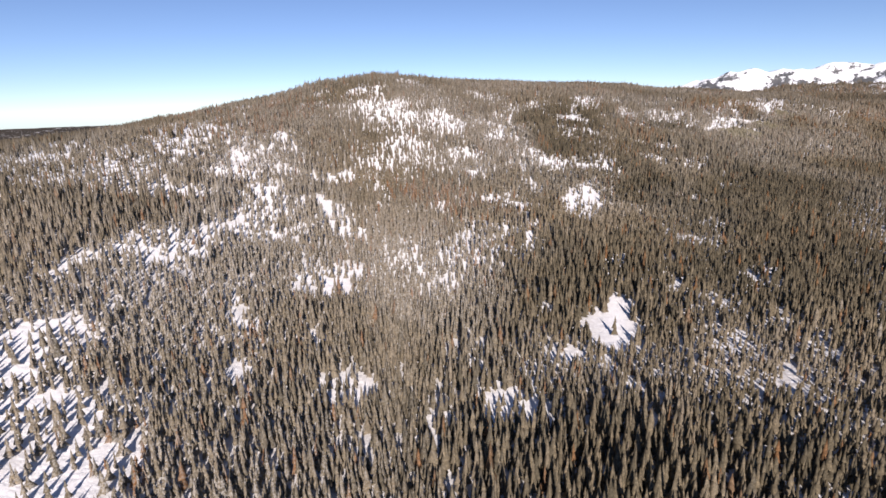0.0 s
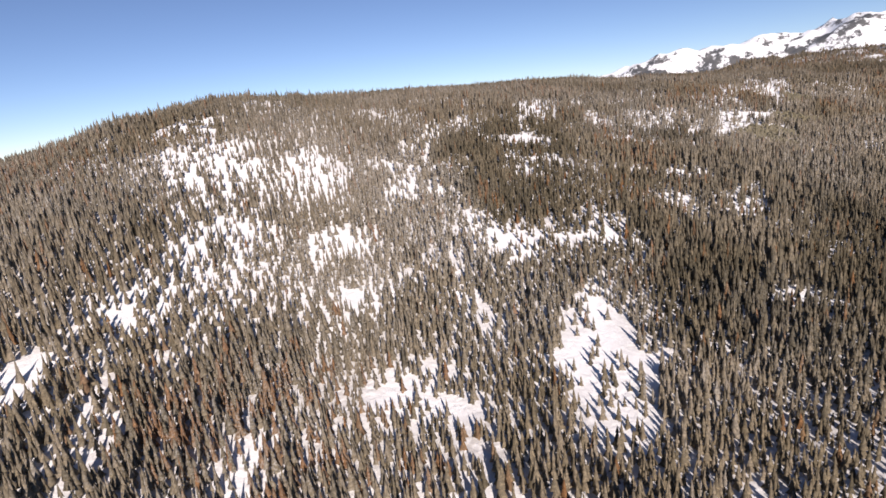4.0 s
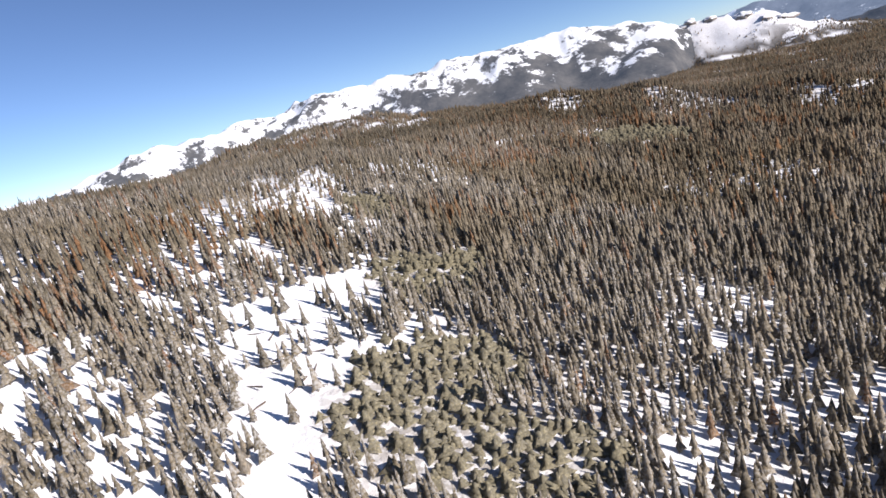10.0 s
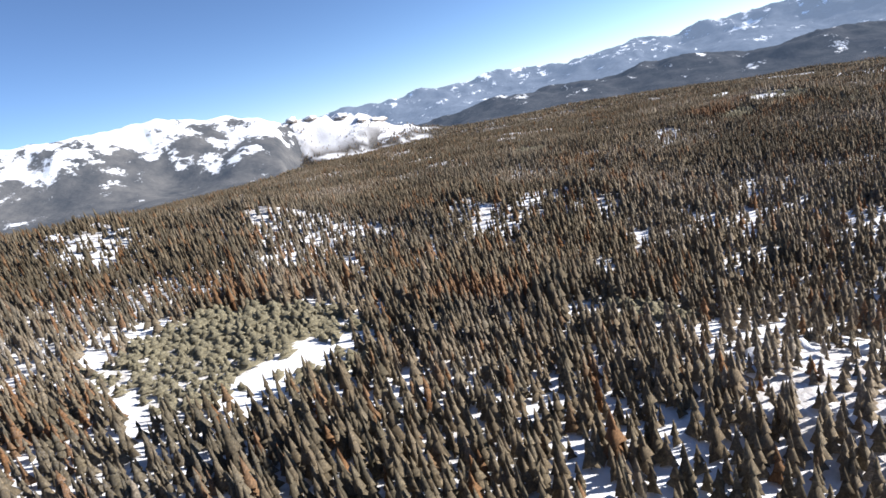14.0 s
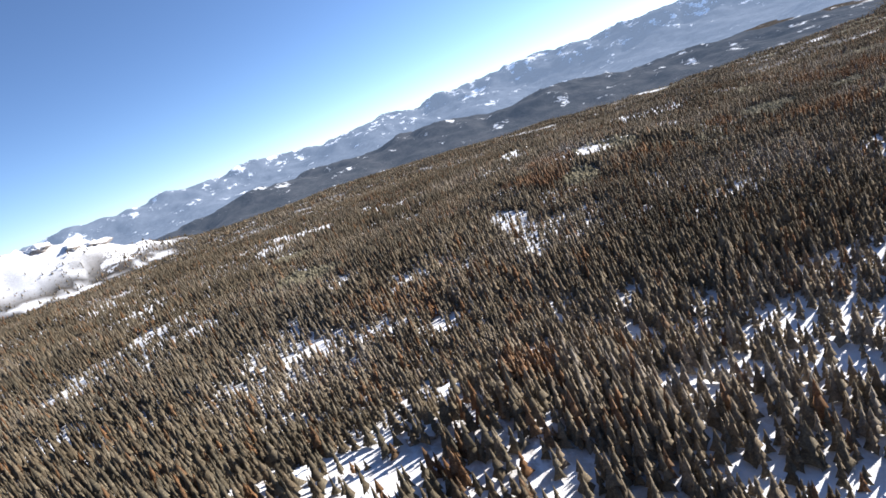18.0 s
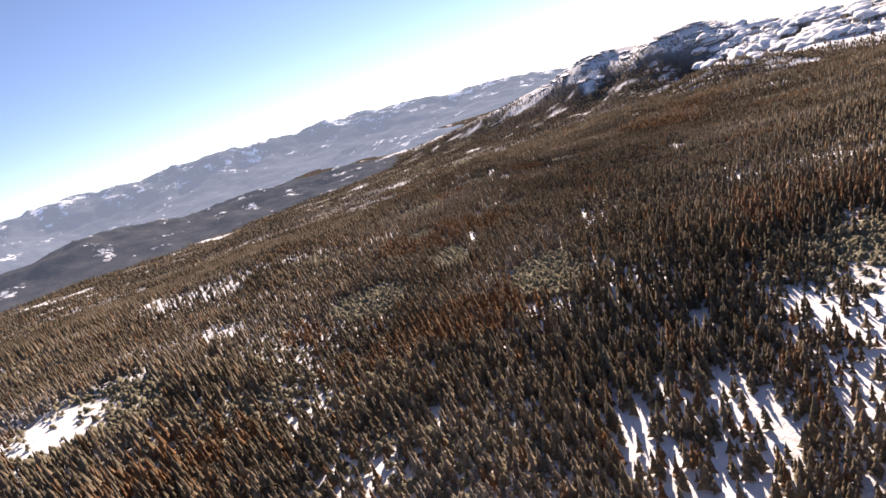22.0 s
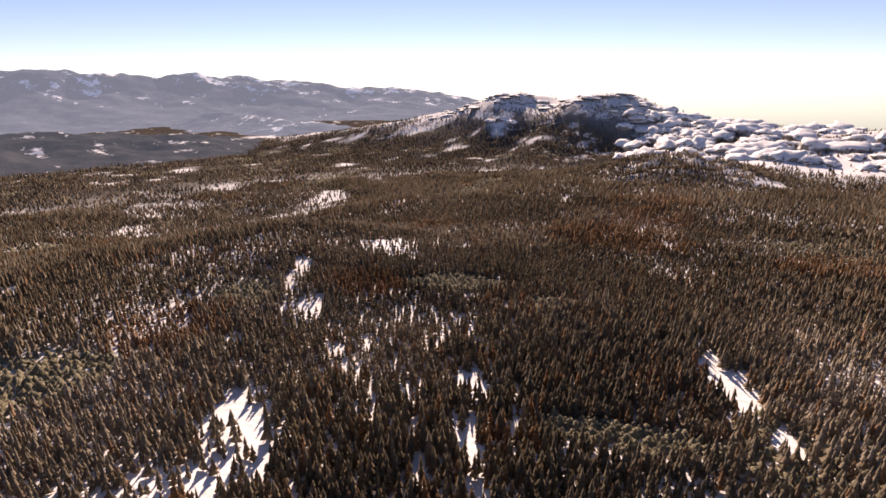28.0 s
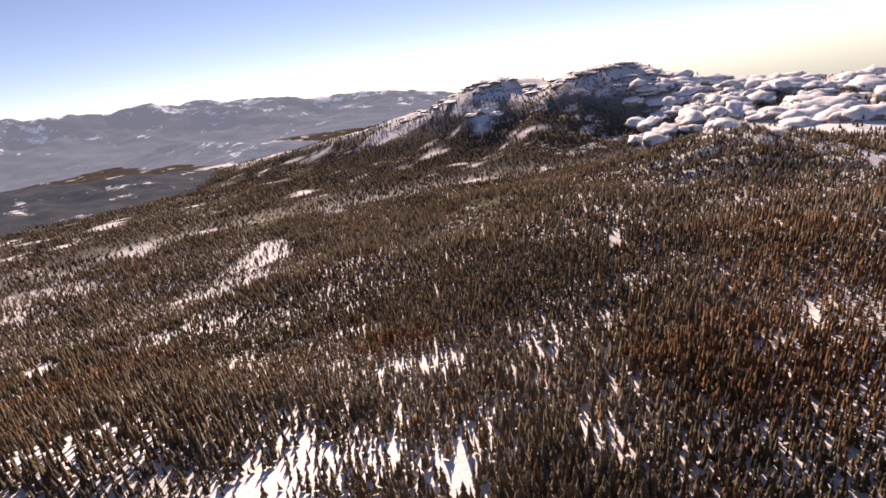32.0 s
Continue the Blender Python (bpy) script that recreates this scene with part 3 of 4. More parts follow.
def cover(x, y):
    """Share of the ground under trees, 0..1."""
    c = 1.08 + 0.32 * fbm(x, y, 60, 41, 3) + 0.34 * fbm(x, y, 12, 47, 2)
    c = np.clip(c, 0.5, 1.0)
    c = c - 1.9 * (1 - 0.8 * deep_wood(x, y)) * (1 - 0.65 * np.clip((260 - y) / 80, 0, 1) * eastern(x, y)) * np.clip(fbm(x, y, 9, 57, 2) - 0.14 + 0.35 * fbm(x, y, 45, 59, 2), 0, 0.4)
    beyond = np.clip((np.hypot(x - 280, y - 150) - 480) / 200, 0, 1)
    c = c - 2.4 * beyond * np.clip(fbm(x, y, 34, 63, 3) - 0.20, 0, 0.4)
    brush, bare = 0.75 * np.clip(1.5 * within(THICKETS, x, y), 0, 1), np.zeros(x.shape)
    c = np.clip(c, 0.06, 1.0)
    for line, w in BARE:
        c = c * (1 - 0.96 * np.exp(-(to_crest(line, x, y)[0] / w) ** 2))
    wob = 0.62 * fbm(x, y, 13, 51, 4)
    for gx, gy, a, b, co, si, keep in GLADES:
        near = (np.abs(x - gx) < 1.6 * a + b) & (np.abs(y - gy) < 1.6 * a + b)
        if not near.any():
            continue
        u, v = (x[near] - gx) * co + (y[near] - gy) * si, -(x[near] - gx) * si + (y[near] - gy) * co
        r = np.sqrt((u / a) ** 2 + (v / b) ** 2) + wob[near]
        k = np.clip((r - 0.72) / 0.38, 0, 1)
        c[near] = np.minimum(c[near], (0.02 if keep < 0.08 else 0.07) + 0.8 * keep + (0.93 - 0.8 * keep) * k)
        if keep < 0.12:
            bare[near] = np.maximum(bare[near], 1 - k)
    return np.maximum(c, brush * (1 - bare))


# ---- materials ----
def material(name):
    m = bpy.data.materials.new(name)
    m.use_nodes = True
    nt = m.node_tree
    return m, nt, nt.nodes["Principled BSDF"]


def node(nt, kind, **values):
    n = nt.nodes.new(kind)
    for key, value in values.items():
        n.inputs[key].default_value = value
    return n


def noise_node(nt, scale, detail=4.0, rough=0.55):
    pos = nt.nodes.new("ShaderNodeNewGeometry")
    n = node(nt, "ShaderNodeTexNoise", Scale=scale, Detail=detail, Roughness=rough)
    nt.links.new(pos.outputs["Position"], n.inputs["Vector"])
    return n


def ramp(nt, src, stops):
    r = nt.nodes.new("ShaderNodeValToRGB")
    while len(r.color_ramp.elements) < len(stops):
        r.color_ramp.elements.new(0.5)
    for e, (p, c) in zip(r.color_ramp.elements, stops):
        e.position, e.color = p, (*c, 1)
    nt.links.new(src, r.inputs[0])
    return r


def mix(nt, fac, a, b):
    m = nt.nodes.new("ShaderNodeMix")
    m.data_type = "RGBA"
    nt.links.new(fac, m.inputs[0])
    for i, s in ((6, a), (7, b)):
        if isinstance(s, tuple):
            m.inputs[i].default_value = (*s, 1)
        else:
            nt.links.new(s, m.inputs[i])
    return m.outputs[2]


def attribute(nt, name):
    a = nt.nodes.new("ShaderNodeAttribute")
    a.attribute_name = name
    return a.outputs["Fac"]


def calc(nt, op, a, b):
    m = nt.nodes.new("ShaderNodeMath")
    m.operation = op
    m.use_clamp = True
    for i, s in ((0, a), (1, b)):
        if isinstance(s, (int, float)):
            m.inputs[i].default_value = s
        else:
            nt.links.new(s, m.inputs[i])
    return m.outputs[0]


def foliage_material(name):
    """Needles: olive to grey green by tree, rust where the tree is dead, a dusting of snow on top faces."""
    m, nt, p = material(name)
    tone = ramp(nt, attribute(nt, "tone"), [(0.0, (0.115, 0.100, 0.070)), (0.35, (0.190, 0.160, 0.110)), (0.65, (0.250, 0.210, 0.150)),
                                            (0.85, (0.275, 0.235, 0.180)), (1.0, (0.33, 0.30, 0.255))])
    grain = noise_node(nt, 3.0, 3.0)
    rust = mix(nt, grain.outputs["Fac"], (0.20, 0.100, 0.045), (0.28, 0.155, 0.075))
    twigs = mix(nt, grain.outputs["Fac"], (0.21, 0.19, 0.115), (0.33, 0.30, 0.21))
    col = mix(nt, attribute(nt, "brush"), mix(nt, attribute(nt, "rust"), tone.outputs[0], rust), twigs)
    boughs = ramp(nt, noise_node(nt, 4.5, 3.0, 0.7).outputs["Fac"], [(0.36, (0.75, 0.75, 0.75)), (0.52, (1.0, 1.0, 1.0)), (0.66, (1.7, 1.65, 1.55))])
    shade = nt.nodes.new("ShaderNodeMix")
    shade.data_type, shade.blend_type = "RGBA", "MULTIPLY"
    shade.inputs[0].default_value = 1.0
    nt.links.new(col, shade.inputs[6])
    nt.links.new(boughs.outputs[0], shade.inputs[7])
    col = shade.outputs[2]
    frost = calc(nt, "MULTIPLY", attribute(nt, "frost"), ramp(nt, noise_node(nt, 5.0, 2.0).outputs["Fac"], [(0.42, (0, 0, 0)), (0.62, (1, 1, 1))]).outputs[0])
    col = mix(nt, frost, col, (0.58, 0.56, 0.53))
    nt.links.new(col, p.inputs["Base Color"])
    p.inputs["Roughness"].default_value = 0.85
    p.inputs["Specular IOR Level"].default_value = 0.15
    thin = nt.nodes.new("ShaderNodeBsdfTranslucent")
    nt.links.new(col, thin.inputs["Color"])
    both = nt.nodes.new("ShaderNodeMixShader")
    both.inputs[0].default_value = 0.35
    nt.links.new(p.outputs[0], both.inputs[1])
    nt.links.new(thin.outputs[0], both.inputs[2])
    nt.links.new(both.outputs[0], nt.nodes["Material Output"].inputs[0])
    return m


def ground_material():
    """Snow, browned in the wood for litter and for shade between trees, thin on crags; the far wood as a dark mottled
    canopy; bare rock on steep knolls.
    """
    m, nt, p = material("snow_ground")
    fine, broad = noise_node(nt, 0.6, 6.0, 0.6), noise_node(nt, 0.035, 5.0, 0.6)
    snow = mix(nt, fine.outputs["Fac"], (0.80, 0.81, 0.84), (0.90, 0.90, 0.90))
    rocks = mix(nt, fine.outputs["Fac"], (0.16, 0.13, 0.11), (0.34, 0.29, 0.25))
    rock_fac = calc(nt, "MULTIPLY", attribute(nt, "rock"), ramp(nt, fine.outputs["Fac"], [(0.40, (0, 0, 0)), (0.56, (1, 1, 1))]).outputs[0])
    near = mix(nt, rock_fac, snow, rocks)
    # brown floor: litter under brush, and tree shade painted where the wood is dense
    litter_shade = calc(nt, "MULTIPLY", attribute(nt, "litter_shade"), ramp(nt, noise_node(nt, 1.4, 4.0).outputs["Fac"], [(0.30, (0, 0, 0)), (0.55, (1, 1, 1))]).outputs[0])
    near = mix(nt, litter_shade, near, (0.17, 0.135, 0.09))
    dark = ramp(nt, noise_node(nt, 0.22, 5.0, 0.7).outputs["Fac"], [(0.3, (0.030, 0.032, 0.034)), (0.5, (0.065, 0.060, 0.055)), (0.75, (0.14, 0.13, 0.125))])
    warm = calc(nt, "MULTIPLY", ramp(nt, broad.outputs["Fac"], [(0.42, (0, 0, 0)), (0.68, (1, 1, 1))]).outputs[0], 0.6)
    canopy = mix(nt, warm, dark.outputs[0], (0.095, 0.070, 0.045))
    drift = calc(nt, "ADD", calc(nt, "MULTIPLY", noise_node(nt, 0.02, 8.0, 0.7).outputs["Fac"], 0.85), calc(nt, "MULTIPLY", attribute(nt, "snowy"), 0.26))
    open_snow = ramp(nt, drift, [(0.505, (0, 0, 0)), (0.53, (1, 1, 1))]).outputs[0]
    canopy = mix(nt, open_snow, canopy, near)
    col = mix(nt, attribute(nt, "canopy"), near, canopy)
    nt.links.new(col, p.inputs["Base Color"])
    p.inputs["Roughness"].default_value = 0.8
    p.inputs["Specular IOR Level"].default_value = 0.0
    b = node(nt, "ShaderNodeBump", Strength=0.6, Distance=0.5)
    nt.links.new(noise_node(nt, 0.8, 5.0, 0.65).outputs["Fac"], b.inputs["Height"])
    nt.links.new(b.outputs[0], p.inputs["Normal"])
    return m


def bark_material():
    m, nt, p = material("bark")
    g = noise_node(nt, 9.0, 4.0)
    nt.links.new(mix(nt, g.outputs["Fac"], (0.07, 0.05, 0.038), (0.17, 0.13, 0.10)), p.inputs["Base Color"])
    p.inputs["Roughness"].default_value = 0.9
    return m


NEEDLES, GROUND, BARK = foliage_material("needles"), ground_material(), bark_material()

# ---- the ground: one sheet to the horizon, fine where the flight passes ----
def axis(lo, hi, step, reach, grow=1.07):
    inner = list(np.arange(lo, hi + 0.1, step))
    out, s = [], step
    v = hi
    while v < reach[1]:
        s *= grow
        v += s
        out.append(v)
    left, s, v = [], step, lo
    while v > reach[0]:
        s *= grow
        v -= s
        left.append(v)
    return np.array(left[::-1] + inner + out)


# plan of the flight, for how fine things are built
FLIGHT = [(0, 0), (-8, 52), (-9, 117), (-6, 161), (14, 216), (40, 253), (73, 282), (112, 303), (153, 314), (220, 319), (262, 311), (299, 290), (328, 260), (354, 211), (372, 158),
          (394, 92), (411, 36), (429, -34)]
# fans of ground that lie ahead along the flight: x, y, heading
FANS = [(2, -12, 12), (-8, 45, 7), (-9, 110, 2), (-5, 170, -13), (12, 212, -27), (45, 258, -44), (80, 286, -59), (125, 307, -74), (160, 314, -87), (222, 319, -94),
        (264, 311, -111), (300, 289, -130), (329, 258, -144), (350, 220, -159), (370, 165, -162), (395, 88, -163), (414, 28, -164), (427, -26, -165)]


def flight_distance(x, y):
    best = np.full(x.shape, 1e9)
    for (x0, y0), (x1, y1) in zip(FLIGHT, FLIGHT[1:]):
        dx, dy = x1 - x0, y1 - y0
        u = np.clip(((x - x0) * dx + (y - y0) * dy) / (dx * dx + dy * dy), 0, 1)
        best = np.minimum(best, np.hypot(x - x0 - u * dx, y - y0 - u * dy))
    return best


def ahead(x, y, half=46.0):
    keep = np.zeros(x.shape, bool)
    for fx, fy, head in FANS:
        dx, dy = math.sin(radians(-head)), math.cos(radians(head))
        u, v = (x - fx) * dx + (y - fy) * dy, (x - fx) * dy - (y - fy) * dx
        keep |= (u > 15) & (np.abs(v) < u * math.tan(radians(half)) + 8)
    return keep


gx, gy = axis(-260, 760, 6.5, (-3600, 4300), 1.035), axis(-460, 560, 6.5, (-4200, 3800), 1.035)
XX, YY = np.meshgrid(gx, gy)
ZZ = height(XX.ravel(), YY.ravel())
nx, ny = len(gx), len(gy)
me = bpy.data.meshes.new("ground")
idx = np.arange(nx * ny).reshape(ny, nx)
quads = np.stack([idx[:-1, :-1], idx[:-1, 1:], idx[1:, 1:], idx[1:, :-1]], -1).reshape(-1, 4)


def fill(mesh, verts, faces):
    """A mesh from arrays; faces all with the same number of corners."""
    n = faces.shape[1]
    mesh.vertices.add(len(verts))
    mesh.vertices.foreach_set("co", np.ascontiguousarray(verts, np.float32).ravel())
    mesh.loops.add(faces.size)
    mesh.loops.foreach_set("vertex_index", np.ascontiguousarray(faces, np.int32).ravel())
    mesh.polygons.add(len(faces))
    mesh.polygons.foreach_set("loop_start", np.arange(0, faces.size, n, dtype=np.int32))
    mesh.update(calc_edges=True)


def layer(mesh, name, values):
    a = mesh.attributes.new(name, "FLOAT", "POINT")
    a.data.foreach_set("value", np.ascontiguousarray(values, np.float32))


fill(me, np.stack([XX.ravel(), YY.ravel(), ZZ], 1), quads)
me.polygons.foreach_set("use_smooth", np.ones(len(quads), bool))
xf, yf = XX.ravel(), YY.ravel()
cov, fd = cover(xf, yf), flight_distance(xf, yf)
slope = np.hypot(*np.gradient(ZZ.reshape(ny, nx), gy, gx)).ravel()
bare = np.zeros(len(xf))
for kx, ky, kh, kr in KNOLLS[:5]:
    bare = np.maximum(bare, np.exp(-((xf - kx) ** 2 + (yf - ky) ** 2) / (1.2 * kr) ** 2))
crag = np.zeros(len(xf))
for line, w, share in ((CRAGS, 48, 0.9), (CRAGS[4:12], 66, 0.9), (CRAG_SHELF, 50, 0.6), (CLIFF_HILL, 45, 0.7)):
    crag = np.maximum(crag, share * np.exp(-(to_crest(line, xf, yf)[0] / w) ** 2))
open_rock = np.clip(1.3 * crag, 0, 1)
layer(me, "canopy", np.clip((fd - 330) / 150, 0, 1) * (1 - open_rock) * np.where(fd < 1000, np.clip((cov - 0.1) * 3.5, 0, 1), 1))
layer(me, "snowy", crag)
layer(me, "rock", np.clip(np.maximum(bare * 0.9, crag * 0.4) + 0.4 * (slope - 0.6), 0, 1))
layer(me, "litter_shade", np.maximum(np.clip((cov - 0.62) * 1.4, 0, 0.4), 0.7 * np.clip(brushwood(xf, yf), 0, 1) * np.clip(cov * 1.5, 0, 1)))
ground = tagged(new("ground", me), "snow-covered hills and valleys under scattered conifer forest", "ground", kind="structure")
me.materials.append(GROUND)

# ---- the far ranges, distance haze put in as blue tone and glow ----
def backdrop_material(name, dark, pale, patch, rise, edge, haze_glow):
    """Far slopes: dark wood broken by snow, more of it towards the crest; a faint blue emission stands for haze."""
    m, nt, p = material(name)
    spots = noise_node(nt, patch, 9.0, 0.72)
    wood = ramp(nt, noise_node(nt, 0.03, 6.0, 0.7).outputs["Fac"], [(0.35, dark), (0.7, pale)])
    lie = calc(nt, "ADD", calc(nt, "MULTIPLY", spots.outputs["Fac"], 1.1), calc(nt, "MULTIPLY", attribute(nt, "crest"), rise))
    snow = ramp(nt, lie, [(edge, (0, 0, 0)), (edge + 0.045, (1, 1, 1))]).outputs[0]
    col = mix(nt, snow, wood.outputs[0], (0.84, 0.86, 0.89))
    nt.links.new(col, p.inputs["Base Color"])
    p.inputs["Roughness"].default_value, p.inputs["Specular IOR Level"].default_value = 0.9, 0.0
    p.inputs["Emission Color"].default_value, p.inputs["Emission Strength"].default_value = (0.46, 0.60, 0.82, 1), haze_glow
    b = node(nt, "ShaderNodeBump", Strength=0.5, Distance=4.0)
    nt.links.new(noise_node(nt, 0.06, 6.0, 0.65).outputs["Fac"], b.inputs["Height"])
    nt.links.new(b.outputs[0], p.inputs["Normal"])
    return m


# bluish wood tones and weak emission put the distance haze into the slopes
HAZY_BLUE = backdrop_material("far_mountains", (0.055, 0.065, 0.085), (0.11, 0.125, 0.155), 0.018, 0.13, 0.72, 0.2)
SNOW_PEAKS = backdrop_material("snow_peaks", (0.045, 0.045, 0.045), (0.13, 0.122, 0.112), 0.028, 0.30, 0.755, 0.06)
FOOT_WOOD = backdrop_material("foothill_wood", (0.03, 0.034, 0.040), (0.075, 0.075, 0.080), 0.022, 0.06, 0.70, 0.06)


def far_range(line, wide, mat, step, ridge, label, ends=0.08):
    """A mountain range along a crest line, with ridges and gullies, running out at both ends."""
    pts = []
    for (x0, y0, h0), (x1, y1, h1) in zip(line, line[1:]):
        n = max(2, int(math.hypot(x1 - x0, y1 - y0) / step))
        for k in range(n):
            pts.append((x0 + (x1 - x0) * k / n, y0 + (y1 - y0) * k / n, h0 + (h1 - h0) * k / n))
    c = np.array(pts)
    for k in range(30):
        c[1:-1] = (c[:-2] + 2 * c[1:-1] + c[2:]) / 4
    d = np.gradient(c[:, :2], axis=0)
    d /= np.linalg.norm(d, axis=1)[:, None]
    v = np.linspace(-1, 1, 121) * 2.2 * wide
    x = c[:, 0][:, None] - d[:, 1][:, None] * v
    y = c[:, 1][:, None] + d[:, 0][:, None] * v
    foot = height(x.ravel(), y.ravel()).reshape(x.shape) - 9
    bend = v[None] + wide * 0.4 * fbm(x, y, wide * 1.2, 15, 3)
    along = np.linspace(0, 1, len(c))[:, None]
    out = np.clip(np.minimum(along, 1 - along) / ends, 0, 1)
    k = np.exp(-(np.abs(bend) / wide) ** 1.5) * out * out * (3 - 2 * out)
    carve = ridge * (0.28 - 1.5 * np.abs(fbm(x, y, wide * 0.9, 17, 6)))
    z = foot + (c[:, 2][:, None] - foot) * k * (1 + carve) + wide * k * (0.03 * fbm(x, y, wide * 0.22, 19, 4) + 0.30 * ridge * (0.25 - np.abs(fbm(x, y, wide * 0.36, 23, 5))))
    mesh = bpy.data.meshes.new("backdrop")
    i = np.arange(x.size).reshape(x.shape)
    fill(mesh, np.stack([x.ravel(), y.ravel(), z.ravel()], 1), np.stack([i[:-1, :-1], i[:-1, 1:], i[1:, 1:], i[1:, :-1]], -1).reshape(-1, 4))
    mesh.polygons.foreach_set("use_smooth", np.ones(len(mesh.polygons), bool))
    layer(mesh, "crest", k.ravel())
    mesh.materials.append(mat)
    return tagged(new("backdrop", mesh), label, "mountains", kind="structure")


far_range(EAST_RANGE, 240, HAZY_BLUE, 11, 0.2, "distant haze-blue mountain range with snow patches")
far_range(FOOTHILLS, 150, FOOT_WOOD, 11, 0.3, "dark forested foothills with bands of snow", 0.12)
far_range(SIDE_RANGE, 110, HAZY_BLUE, 11, 0.2, "distant forested spur with patches of snow", 0.35)
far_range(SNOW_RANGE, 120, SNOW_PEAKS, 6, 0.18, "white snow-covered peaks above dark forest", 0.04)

# ---- the wood ----
def tier(verts, faces, n, r, z0, z1, droop, turn):
    """A ragged cone of branches."""
    base = len(verts)
    for k in range(n):
        a = 2 * math.pi * (k + turn) / n
        rr = r * (1.15 if k % 2 else 0.52)
        verts.append((rr * math.cos(a), rr * math.sin(a), z0 - (droop if k % 2 else 0)))
    verts.append((0, 0, z1))
    faces += [(base + k, base + (k + 1) % n, base + n) for k in range(n)]


def conifer_shape(tiers, n, radius, trunk=True, seed=0):
    rng = random.Random(seed)
    verts, faces = [], []
    for k in range(tiers):
        u = k / tiers
        tier(verts, faces, n, radius * (1 - 0.93 * u) * rng.uniform(0.9, 1.2), 0.10 + 0.86 * u, min(1.0, 0.10 + 0.86 * u + 1.25 / tiers * (1.0 if tiers > 1 else 0.72)),
             0.03, rng.random())
    if trunk:
        b = len(verts)
        for k in range(3):
            a = 2 * math.pi * k / 3
            verts.append((0.018 * math.cos(a), 0.018 * math.sin(a), -0.05))
        verts.append((0, 0, 0.5))
        faces += [(b + k, b + (k + 1) % 3, b + 3) for k in range(3)]
    return np.array(verts), np.array(faces)


def stature(x, y):
    """How tall the wood grows: tallest round the knolls in the north-east."""
    return 0.73 + 0.27 * np.exp(-((x - 240) ** 2 + (y - 310) ** 2) / 105.0 ** 2)


def scatter(step, seed, inner, outer, bounds, inside=True, close=None):
    """Places for trees on a jittered lattice where the flight passes between inner and outer metres away."""
    rng = np.random.RandomState(seed)
    xs, ys = np.meshgrid(np.arange(bounds[0], bounds[1], step), np.arange(bounds[2], bounds[3], step))
    x = xs.ravel() + rng.uniform(-0.5, 0.5, xs.size) * step
    y = ys.ravel() + rng.uniform(-0.5, 0.5, xs.size) * step
    d = flight_distance(x, y)
    k = (d >= inner) & (d < outer)
    x, y = x[k], y[k]
    k = ahead(x, y) == inside
    x, y = x[k], y[k]
    k = rng.rand(len(x)) < cover(x, y)
    if close is not None:
        k &= (stature(x, y) + 0.1 * fbm(x, y, 22, 65, 3) < 0.87) == close
    return x[k], y[k], rng


def rust_share(x, y):
    return np.clip(0.03 + 0.05 * eastern(x, y) + 0.9 * np.clip(fbm(x, y, 38, 61, 3) - 0.28, 0, 1) + (0.25 + 0.5 * eastern(x, y)) * within(BLIGHTS, x, y), 0, 0.85)


